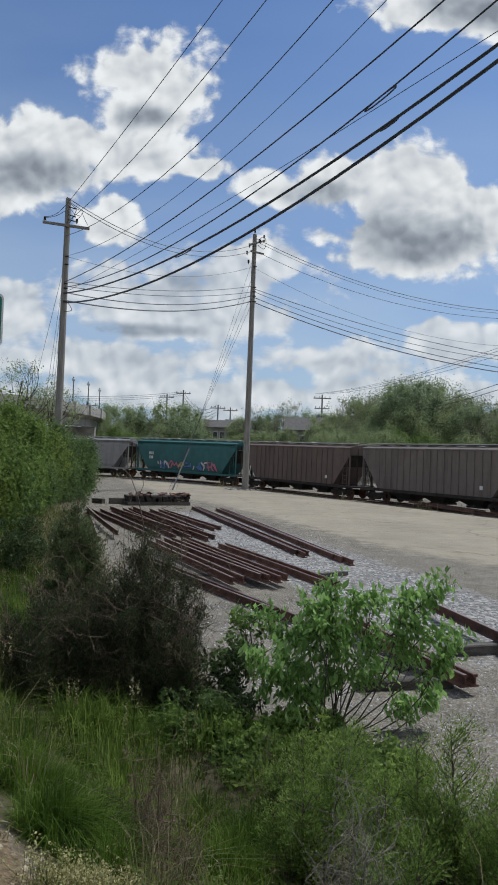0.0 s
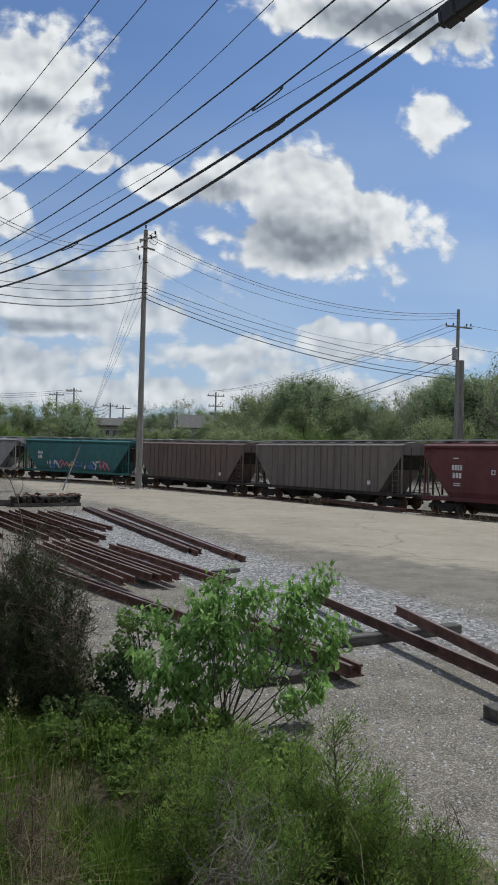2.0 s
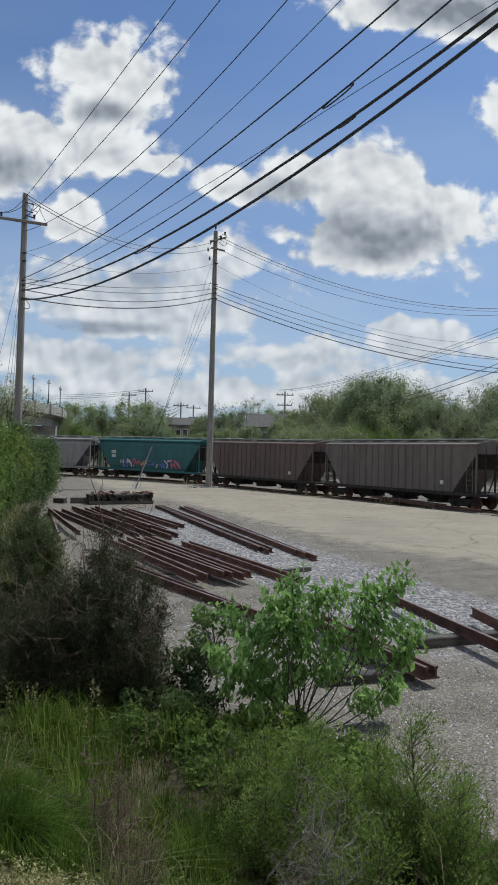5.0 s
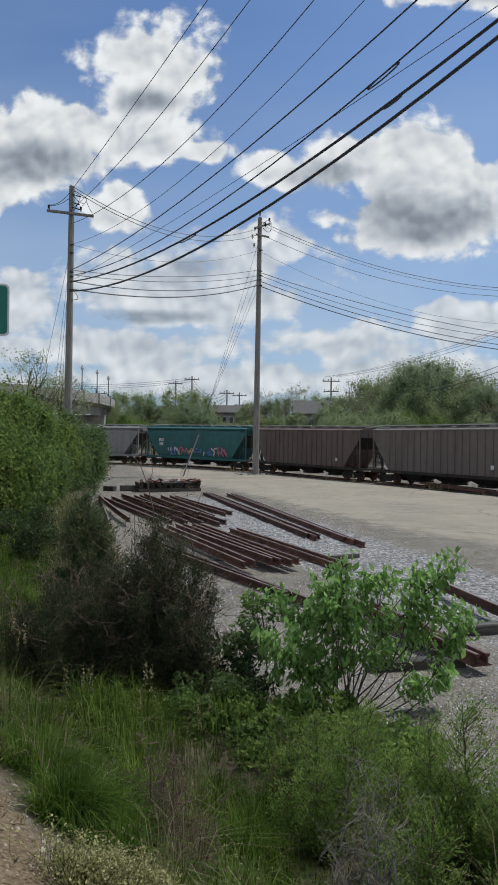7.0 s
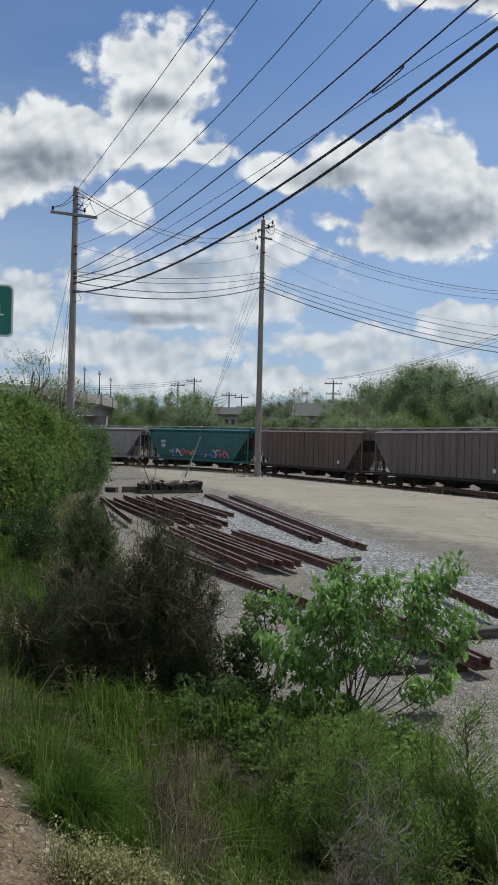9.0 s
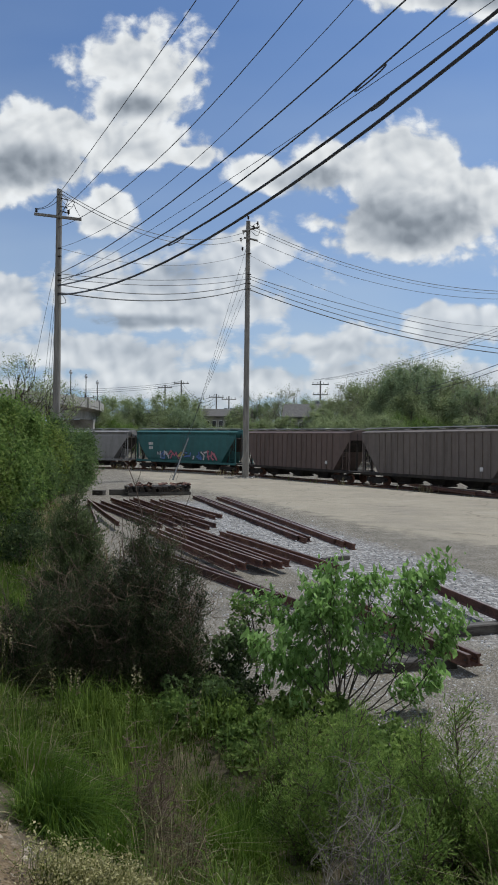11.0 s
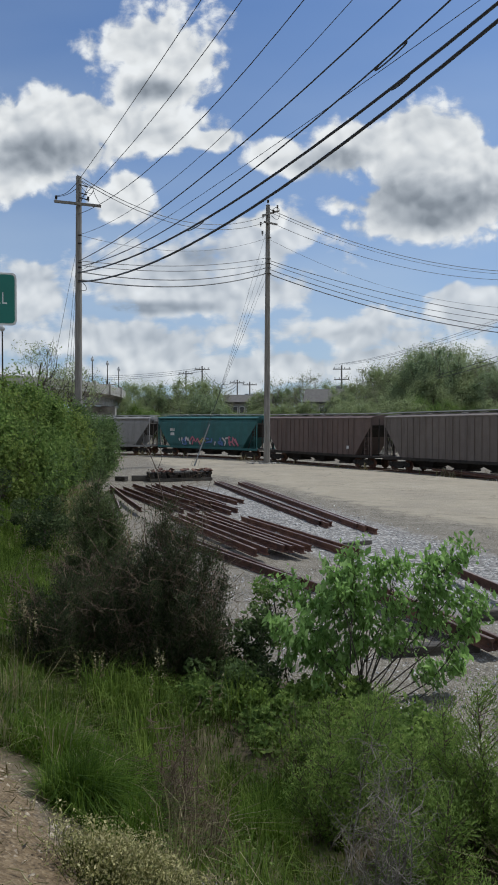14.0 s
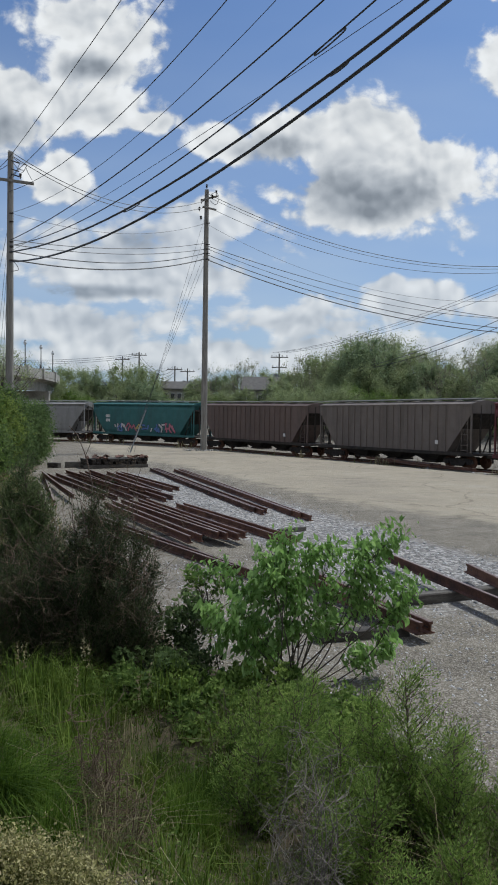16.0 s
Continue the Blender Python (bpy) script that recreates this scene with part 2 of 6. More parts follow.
M["dark"] = surface("grimy_underframe", [(0.014, 0.012, 0.011), (0.035, 0.029, 0.025), (0.06, 0.048, 0.038)], 0.9, 0, 3, 30, 0.3)
M["concrete"] = surface("old_concrete", [(0.20, 0.19, 0.17), (0.30, 0.285, 0.26), (0.38, 0.365, 0.335)], 0.9, 0, 0.8, 12, 0.2)
M["white"] = surface("faded_white_lettering", [(0.45, 0.44, 0.42), (0.72, 0.71, 0.69)], 0.8, 0, 3, 30, 0)
M["stone"] = surface("crushed_limestone", [(0.11, 0.113, 0.12), (0.26, 0.26, 0.265), (0.5, 0.5, 0.5)], 0.95, 0, 9, 60, 0.2, (0.25, 0.75), per=0.5, leaf=0.001)
M["bark"] = surface("bark", [(0.045, 0.035, 0.027), (0.10, 0.082, 0.065)], 0.95, 0, 8, 60, 0.6, stretch=(2, 2, 0.5))
M["pale_bark"] = surface("pale_branch_bark", [(0.12, 0.105, 0.088), (0.22, 0.2, 0.175)], 0.95, 0, 8, 60, 0.4, stretch=(2, 2, 0.5))
M["twig"] = surface("dead_twigs", [(0.11, 0.092, 0.075), (0.24, 0.215, 0.185)], 0.95, 0, 8, 40, 0.2)
M["twig_brown"] = surface("brown_dead_wood", [(0.075, 0.05, 0.031), (0.18, 0.132, 0.088)], 0.95, 0, 8, 40, 0.2)
M["twig_dark"] = surface("brown_twigs", [(0.06, 0.042, 0.032), (0.15, 0.11, 0.085)], 0.95, 0, 8, 40, 0.2)


def leafy(name, a, b, c, through=0.35, rough=0.7):
    return surface(name, [a, b, c], rough, 0, 1.2, 6, 0, (0.28, 0.72), per=0.42, leaf=through, spec=0.15)


M["leaf_bright"] = leafy("young_leaves", (0.15, 0.26, 0.07), (0.235, 0.385, 0.105), (0.36, 0.52, 0.19), 0.55, 0.6)
M["leaf_cedar"] = leafy("cedar_foliage", (0.11, 0.175, 0.04), (0.205, 0.30, 0.07), (0.33, 0.43, 0.115), 0.55)
M["leaf_dark"] = leafy("dark_juniper_foliage", (0.032, 0.045, 0.022), (0.062, 0.082, 0.038), (0.115, 0.13, 0.062), 0.35)
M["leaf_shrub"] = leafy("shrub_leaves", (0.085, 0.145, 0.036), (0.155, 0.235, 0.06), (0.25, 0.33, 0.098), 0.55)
# far greens raised and greyed: distance haze is put into the leaf colour
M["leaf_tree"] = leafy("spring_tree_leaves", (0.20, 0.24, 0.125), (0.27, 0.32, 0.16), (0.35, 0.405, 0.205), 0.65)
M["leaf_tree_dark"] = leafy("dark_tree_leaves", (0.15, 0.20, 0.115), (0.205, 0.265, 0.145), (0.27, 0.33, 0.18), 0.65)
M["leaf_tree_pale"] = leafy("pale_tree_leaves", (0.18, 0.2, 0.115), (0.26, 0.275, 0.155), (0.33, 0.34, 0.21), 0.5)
M["grass"] = leafy("meadow_grass", (0.03, 0.05, 0.008), (0.068, 0.108, 0.015), (0.145, 0.185, 0.038), 0.5)
M["grass_lush"] = leafy("lush_grass", (0.03, 0.062, 0.007), (0.062, 0.115, 0.012), (0.13, 0.205, 0.028), 0.5)
M["grass_dry"] = leafy("dry_grass", (0.14, 0.12, 0.055), (0.24, 0.205, 0.11), (0.34, 0.30, 0.18), 0.3)
M["grass_bright"] = leafy("bright_grass_blades", (0.045, 0.08, 0.011), (0.095, 0.15, 0.022), (0.2, 0.27, 0.055), 0.5)
M["leaf_young"] = leafy("young_cedar_foliage", (0.055, 0.08, 0.035), (0.10, 0.135, 0.055), (0.17, 0.2, 0.09), 0.4)
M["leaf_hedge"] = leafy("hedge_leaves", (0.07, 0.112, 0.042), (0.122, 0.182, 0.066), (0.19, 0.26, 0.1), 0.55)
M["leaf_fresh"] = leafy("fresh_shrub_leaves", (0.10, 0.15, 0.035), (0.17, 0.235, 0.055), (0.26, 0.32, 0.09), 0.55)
M["leaf_deep"] = leafy("deep_green_foliage", (0.03, 0.048, 0.02), (0.06, 0.088, 0.034), (0.11, 0.14, 0.058), 0.3, 0.8)
M["weed"] = leafy("flowering_weed", (0.15, 0.155, 0.055), (0.28, 0.265, 0.105), (0.46, 0.42, 0.22), 0.35)


# ---- mesh helpers ----
def tri_mesh(name, verts, tris, material):
    me = bpy.data.meshes.new(name)
    verts, tris = np.asarray(verts, "f4"), np.asarray(tris, "i4")
    me.vertices.add(len(verts)), me.vertices.foreach_set("co", verts.ravel())
    me.loops.add(tris.size), me.loops.foreach_set("vertex_index", tris.ravel())
    me.polygons.add(len(tris))
    me.polygons.foreach_set("loop_start", np.arange(0, tris.size, 3, dtype="i4"))
    me.update(calc_edges=True)
    me.materials.append(material)
    return me


def part(name, bm, material, parent=None, label=""):
    """Links a bmesh (or a ready mesh) as one object under parent."""
    if isinstance(bm, bpy.types.Mesh):
        me = bm
    else:
        me = bpy.data.meshes.new(name)
        bm.to_mesh(me), bm.free()
        me.materials.append(material)
    ob = new(name, me)
    ob.parent = parent
    return tagged(ob, label)


def thing(name, m, label, category, group="", kind=""):
    ob = new(name)
    ob.matrix_world = m
    return tagged(ob, label, category, group, kind)


def box(bm, size, at=(0, 0, 0), turn=(0, 0, 0), bevel=0.0):
    r = bmesh.ops.create_cube(bm, size=1.0, matrix=pose(*at, *turn) @ Matrix.Diagonal((*size, 1)))
    if bevel:
        edges = {e for v in r["verts"] for e in v.link_edges}
        bmesh.ops.bevel(bm, geom=list(edges), offset=bevel, segments=1, affect="EDGES")
    return bm


def rod(bm, a, b, ra, rb=None, sides=8):
    a, b = Vector(a), Vector(b)
    rb = ra if rb is None else rb
    m = Matrix.Translation((a + b) / 2) @ (b - a).to_track_quat("Z", "Y").to_matrix().to_4x4()
    bmesh.ops.create_cone(bm, cap_ends=True, segments=sides, radius1=ra, radius2=rb, depth=(b - a).length, matrix=m)
    return bm


def sweep(bm, path, profile, closed=True):
    """Extrudes a profile (across, up) along a path of points, kept upright."""
    rings = []
    path = [Vector(p) for p in path]
    for i, p in enumerate(path):
        d = (path[min(i + 1, len(path) - 1)] - path[max(i - 1, 0)]).normalized()
        side = d.cross(Vector((0, 0, 1))).normalized()
        up = side.cross(d)
        rings.append([bm.verts.new(p + side * x + up * z) for x, z in profile])
    n = len(profile)
    for r, q in zip(rings, rings[1:]):
        for j in range(n if closed else n - 1):
            bm.faces.new((r[j], r[(j + 1) % n], q[(j + 1) % n], q[j]))
    if closed:
        bm.faces.new(list(reversed(rings[0]))), bm.faces.new(rings[-1])
    bmesh.ops.recalc_face_normals(bm, faces=bm.faces)
    return bm


def circle(r, n=6):
    return [(r * math.cos(2 * math.pi * i / n), r * math.sin(2 * math.pi * i / n)) for i in range(n)]


def tubes(paths, sides=4):
    """Vertices and triangles of tapered tubes; each path: (points, start radius, end radius)."""
    V, T = [], []
    for pts, r0, r1 in paths:
        pts = np.asarray(pts, float)
        base, k = len(V), len(pts)
        for i, p in enumerate(pts):
            d = pts[min(i + 1, k - 1)] - pts[max(i - 1, 0)]
            d = d / (np.linalg.norm(d) + 1e-9)
            s = np.cross(d, (0.31, 0.17, 0.93) if abs(d[2]) < 0.9 else (1, 0.2, 0))
            s /= np.linalg.norm(s) + 1e-9
            w = np.cross(d, s)
            r = r0 + (r1 - r0) * i / (k - 1)
            for j in range(sides):
                a = 2 * math.pi * j / sides
                V.append(p + r * (math.cos(a) * s + math.sin(a) * w))
        for i in range(k - 1):
            for j in range(sides):
                a, b = base + i * sides + j, base + i * sides + (j + 1) % sides
                T += [(a, b, b + sides), (a, b + sides, a + sides)]
    return np.array(V), np.array(T)


def leaves(rng, centres, size, droop=0.3, ratio=0.45, spread=0.35, heads=None):
    """Folded leaves of two triangles each at the given centres. heads: the way each points."""
    n = len(centres)
    d = rng.normal(size=(n, 3)) if heads is None else np.asarray(heads, float) + rng.normal(size=(n, 3)) * 0.45
    d[:, 2] -= droop
    d /= np.linalg.norm(d, axis=1)[:, None] + 1e-9
    s = np.cross(d, rng.normal(size=(n, 3)))
    s /= np.linalg.norm(s, axis=1)[:, None] + 1e-9
    up = np.cross(s, d)
    L = (size * (1 + spread * rng.normal(size=n)).clip(0.4, 1.9))[:, None]
    c = np.asarray(centres)
    V = np.stack([c - d * L * 0.5, c + s * L * ratio * 0.5 + up * L * 0.08, c + d * L * 0.5, c - s * L * ratio * 0.5 + up * L * 0.08], 1).reshape(-1, 3)
    i = np.arange(n)[:, None] * 4
    return V, np.concatenate([i + [0, 1, 2], i + [0, 2, 3]])


def blades(rng, bases, height, width, lean=0.35, away=None, tall=None):
    """Bent grass blades, three triangles each, rooted at the bases."""
    n = len(bases)
    a = rng.uniform(0, 2 * math.pi, n) if away is None else away + rng.normal(size=n) * 0.5
    h = height * rng.uniform(0.45, 1.25, n) * (1.0 if tall is None else tall)
    bend = np.abs(rng.normal(size=n)) * lean * h
    d = np.stack([np.cos(a), np.sin(a), np.zeros(n)], 1)
    s = np.stack([-np.sin(a), np.cos(a), np.zeros(n)], 1) * (width * rng.uniform(0.6, 1.3, n))[:, None]
    up = np.array([0, 0, 1.0])
    mid = bases + up * (h * 0.6)[:, None] + d * (bend * 0.3)[:, None]
    tip = bases + up * (h - bend * 0.35)[:, None] + d * bend[:, None]
    V = np.stack([bases - s, bases + s, mid - s * 0.7, mid + s * 0.7, tip], 1).reshape(-1, 3)
    i = np.arange(n)[:, None] * 5
    return V, np.concatenate([i + [0, 1, 3], i + [0, 3, 2], i + [2, 3, 4]])


# ---- ground ----
FOOT = [(60, -6), (12, 2.4), (6, 3.8), (3.3, 4.9), (2.1, 6.3), (1.0, 7.7), (0.0, 9.2), (-1.2, 11.5), (-3.6, 17), (-8.3, 33), (-12.5, 58), (-16.5, 80), (-34, 88), (-120, 100)]
TRACK_POINTS = [(38, 11), (31, 24), (26.5, 32), (21.8, 39.9), (18, 46.6), (14.2, 53.5), (10.1, 60.2), (5.3, 67.5), (0, 74.3), (-6, 80.3), (-13, 85.3), (-21, 89), (-30, 91.5), (-48, 94)]


def smooth_line(points, step=0.5):
    p = [Vector((*q, 0)) for q in points]
    p = [p[0] * 2 - p[1]] + p + [p[-1] * 2 - p[-2]]
    out = []
    for a, b, c, d in zip(p, p[1:], p[2:], p[3:]):
        n = max(2, int((c - b).length / step))
        for i in range(n):
            t = i / n
            out.append(0.5 * (2 * b + (c - a) * t + (2 * a - 5 * b + 4 * c - d) * t ** 2 + (3 * b - a - 3 * c + d) * t ** 3))
    out.append(p[-2])
    return out


TRACK = smooth_line(TRACK_POINTS)
TRACK_AT = np.concatenate([[0], np.cumsum([(b - a).length for a, b in zip(TRACK, TRACK[1:])])])
TRACK_XY = np.array([(p.x, p.y) for p in TRACK])


def on_track(s):
    x = np.interp(s, TRACK_AT, TRACK_XY[:, 0])
    return Vector((x, np.interp(s, TRACK_AT, TRACK_XY[:, 1]), float(grade(x))))


def beside(points, x, y):
    """Distance to a polyline, positive on its left when walking along it."""
    best, sign = np.full(np.shape(x), 1e9), np.ones(np.shape(x))
    for (ax, ay), (bx, by) in zip(points, points[1:]):
        dx, dy = bx - ax, by - ay
        t = np.clip(((x - ax) * dx + (y - ay) * dy) / (dx * dx + dy * dy), 0, 1)
        ex, ey = x - ax - t * dx, y - ay - t * dy
        d = np.hypot(ex, ey)
        near = d < best
        best = np.where(near, d, best)
        sign = np.where(near, np.where(dx * ey - dy * ex > 0, 1, -1), sign)
    return best * sign


def wobble(x, y):
    return (np.sin(x * 1.7 + 1.3 * np.sin(y * 0.9)) * np.sin(y * 1.3 + 0.7) + 0.6 * np.sin(x * 4.1 + y * 2.3) * np.sin(y * 3.7 - x)) * 0.5


def smoothstep(t):
    t = np.clip(t, 0, 1)
    return t * t * (3 - 2 * t)


def grade(x):
    """The running track climbs a little towards the bridge."""
    return 0.32 * smoothstep((10 - np.asarray(x, float)) / 20)


def height(x, y):
    x, y = np.asarray(x, float), np.asarray(y, float)
    d = beside(FOOT, x, y)                       # positive towards the bank
    bank = 1.62 * smoothstep((d - 1.7) / 3.9) + 0.06 * np.clip(d, 0, 1) + 0.05 * wobble(x, y) * np.clip(d, 0, 1)
    bank = bank + np.clip(d - 6, 0, 20) * 0.05 * np.clip((y - 12) / 10, 0, 1)
    t = beside(TRACK_POINTS, x, y)               # negative beyond the track
    far = np.clip(-t - 9, 0, 90) * 0.055
    bed = (grade(x) - 0.32) * smoothstep((5.5 - np.abs(t)) / 2.5)
    return bank + far + bed + 0.02 * wobble(x * 0.6, y * 0.6)


def axis(spans):
    out = []
    for a, b, step in spans:
        out += list(np.arange(a, b, step))
    return np.array(out + [spans[-1][1]])


gx = axis([(-2500, -300, 200), (-300, -60, 12), (-60, -14, 1.5), (-14, 9, 0.16), (9, 34, 0.8), (34, 80, 3), (80, 320, 12), (320, 2500, 200)])
gy = axis([(-2500, -200, 200), (-200, -12, 8), (-12, 0, 1.0), (0, 20, 0.16), (20, 60, 0.5), (60, 110, 1.0), (110, 320, 8), (320, 3500, 200)])
X, Y = np.meshgrid(gx, gy)
Zg = height(X, Y)
nx = len(gx)
me = bpy.data.meshes.new("ground")
V = np.stack([X.ravel(), Y.ravel(), Zg.ravel()], 1)
i = (np.arange(len(gy) - 1)[:, None] * nx + np.arange(nx - 1)[None, :]).ravel()
T = np.concatenate([np.stack([i, i + 1, i + 1 + nx], 1), np.stack([i, i + 1 + nx, i + nx], 1)])
me = tri_mesh("ground", V, T, bpy.data.materials.new("yard_ground"))
# which ground lies where: red bank soil and turf, green loose ballast, blue hard pale pavement
d_bank = beside(FOOT, X, Y).ravel()
xr, yr = X.ravel(), Y.ravel()
turf = smoothstep((d_bank + 0.35) / 0.7)
dirt_path = smoothstep((-(0.52 + 0.62 * (yr - 2.7)) - xr) / 0.3) * smoothstep((4.3 - yr) / 0.5)
strip = smoothstep((3.2 - np.abs(xr - (2.6 + (22 - yr) * 0.33) + 0.6)) / 2.0) * smoothstep((42 - yr) / 8) * smoothstep((yr - 9.5) / 4)
paved = smoothstep((beside([(12, 16), (6.0, 22), (3.5, 26), (1, 33), (-2, 42), (-9, 56), (-15, 78)], xr, yr) * -1 + 0.5) / 4.0) * smoothstep((beside(TRACK_POINTS, xr, yr) - 4) / 3)
zone = np.stack([turf * (1 - dirt_path), strip * (1 - turf), paved * (1 - turf), dirt_path * turf], 1)
attr = me.color_attributes.new("zone", "FLOAT_COLOR", "POINT")
attr.data.foreach_set("color", zone.astype("f4").ravel())
me.polygons.foreach_set("use_smooth", np.ones(len(T), bool))


def ground_material(m):
    m.use_nodes = True
    nt = m.node_tree
    N, L = nt.nodes.new, nt.links.new
    b = nt.nodes["Principled BSDF"]
    pos = N("ShaderNodeNewGeometry").outputs["Position"]

    def noise_tex(scale, detail=6, rough=0.6):
        n = N("ShaderNodeTexNoise")
        n.inputs["Scale"].default_value, n.inputs["Detail"].default_value, n.inputs["Roughness"].default_value = scale, detail, rough
        L(pos, n.inputs["Vector"])
        return n.outputs["Fac"]

    def ramp(fac, stops):
        r = N("ShaderNodeValToRGB")
        e = r.color_ramp.elements
        e[0].position, e[0].color = stops[0][0], (*stops[0][1], 1)
        e[1].position, e[1].color = stops[-1][0], (*stops[-1][1], 1)
        for p, c in stops[1:-1]:
            q = e.new(p)
            q.color = (*c, 1)
        L(fac, r.inputs[0])
        return r.outputs[0]

    def mix(fac, a, c):
        n = N("ShaderNodeMix")
        n.data_type = "RGBA"
        if isinstance(fac, float):
            n.inputs[0].default_value = fac
        else:
            L(fac, n.inputs[0])
        L(a, n.inputs[6]), L(c, n.inputs[7])
        return n.outputs[2]

    def edge(mask, amount=0.7):
        """Breaks a soft border up with noise."""
        a = N("ShaderNodeMath")
        a.operation = "MULTIPLY_ADD"
        L(nb, a.inputs[0])
        a.inputs[1].default_value = amount
        L(mask, a.inputs[2])
        r = N("ShaderNodeMapRange")
        r.interpolation_type = "SMOOTHSTEP"
        r.inputs["From Min"].default_value, r.inputs["From Max"].default_value = 0.5 + amount * 0.25, 0.5 + amount * 0.75
        L(a.outputs[0], r.inputs[0])
        return r.outputs[0]

    na, nb, nc, nd = noise_tex(0.22, 7), noise_tex(1.3, 8, 0.65), noise_tex(16, 6, 0.7), noise_tex(70, 3, 0.6)
    vor = N("ShaderNodeTexVoronoi")
    vor.inputs["Scale"].default_value = 62
    L(pos, vor.inputs["Vector"])
    chips = N("ShaderNodeTexVoronoi")
    chips.inputs["Scale"].default_value = 13
    L(pos, chips.inputs["Vector"])
    z = N("ShaderNodeVertexColor")
    z.layer_name = "zone"
    s = N("ShaderNodeSeparateColor")
    L(z.outputs["Color"], s.inputs[0])
    grit = mix(0.5, ramp(nb, [(0.32, (0.06, 0.052, 0.04)), (0.5, (0.15, 0.135, 0.108)), (0.68, (0.235, 0.216, 0.184))]),
               ramp(vor.outputs["Color"], [(0.2, (0.05, 0.046, 0.04)), (0.55, (0.17, 0.16, 0.14)), (0.9, (0.48, 0.47, 0.44))]))
    ballast = mix(0.75, ramp(nb, [(0.3, (0.12, 0.118, 0.115)), (0.7, (0.25, 0.248, 0.245))]),
                  ramp(chips.outputs["Color"], [(0.1, (0.07, 0.07, 0.072)), (0.55, (0.20, 0.20, 0.205)), (0.95, (0.55, 0.55, 0.55))]))
    pave = mix(0.6, ramp(na, [(0.34, (0.19, 0.172, 0.14)), (0.46, (0.27, 0.243, 0.19)), (0.56, (0.32, 0.288, 0.222)), (0.68, (0.36, 0.34, 0.295))]),
               ramp(nb, [(0.28, (0.15, 0.138, 0.115)), (0.4, (0.265, 0.245, 0.205)), (0.6, (0.315, 0.292, 0.248)), (0.78, (0.37, 0.352, 0.315))]))
    # hairline cracks and old joints in the hard surface
    warp = N("ShaderNodeVectorMath")
    warp.operation = "MULTIPLY_ADD"
    wn_ = N("ShaderNodeTexNoise")
    wn_.inputs["Scale"].default_value, wn_.inputs["Detail"].default_value = 0.5, 5
    L(pos, wn_.inputs["Vector"])
    L(wn_.outputs["Color"], warp.inputs[0])
    warp.inputs[1].default_value = (2.4, 2.4, 0)
    L(pos, warp.inputs[2])
    crack = N("ShaderNodeTexVoronoi")
    crack.feature, crack.voronoi_dimensions = "DISTANCE_TO_EDGE", "2D"
    crack.inputs["Scale"].default_value = 0.16
    L(warp.outputs[0], crack.inputs["Vector"])
    line = N("ShaderNodeMapRange")
    line.inputs["From Min"].default_value, line.inputs["From Max"].default_value = 0.002, 0.013
    line.inputs["To Min"].default_value, line.inputs["To Max"].default_value = 0.55, 0.0
    L(crack.outputs["Distance"], line.inputs[0])
    pave = mix(line.outputs[0], pave, ramp(nc, [(0.3, (0.09, 0.08, 0.06)), (0.7, (0.17, 0.15, 0.115))]))
    soil = mix(0.5, ramp(nb, [(0.3, (0.06, 0.048, 0.034)), (0.7, (0.14, 0.115, 0.085))]), ramp(nc, [(0.3, (0.05, 0.05, 0.025)), (0.7, (0.15, 0.125, 0.085))]))
    path = mix(0.4, ramp(nc, [(0.32, (0.05, 0.036, 0.022)), (0.5, (0.14, 0.104, 0.064)), (0.68, (0.225, 0.175, 0.112))]),
               ramp(vor.outputs["Color"], [(0.15, (0.07, 0.05, 0.031)), (0.6, (0.15, 0.113, 0.071)), (0.96, (0.31, 0.255, 0.18))]))
    col = mix(edge(s.outputs[1], 1.2), grit, ballast)
    col = mix(edge(s.outputs[2], 1.3), col, pave)
    col = mix(edge(s.outputs[0]), col, soil)
    col = mix(edge(z.outputs["Alpha"]), col, path)
    warm = N("ShaderNodeVectorMath")
    warm.operation = "MULTIPLY"
    L(col, warm.inputs[0])
    warm.inputs[1].default_value = (1.03, 0.98, 0.92)
    L(warm.outputs[0], b.inputs["Base Color"])
    b.inputs["Roughness"].default_value = 0.95
    b.inputs["Specular IOR Level"].default_value = 0.25
    hsum = N("ShaderNodeMath")
    hsum.operation = "ADD"
    L(nc, hsum.inputs[0]), L(vor.outputs["Distance"], hsum.inputs[1])
    bp = N("ShaderNodeBump")
    bp.inputs["Strength"].default_value, bp.inputs["Distance"].default_value = 0.45, 0.02
    L(hsum.outputs[0], bp.inputs["Height"]), L(bp.outputs[0], b.inputs["Normal"])


ground_material(me.materials[0])
tagged(new("ground", me), "pale gravel and dirt rail yard with a grassy bank", "ground", kind="structure")


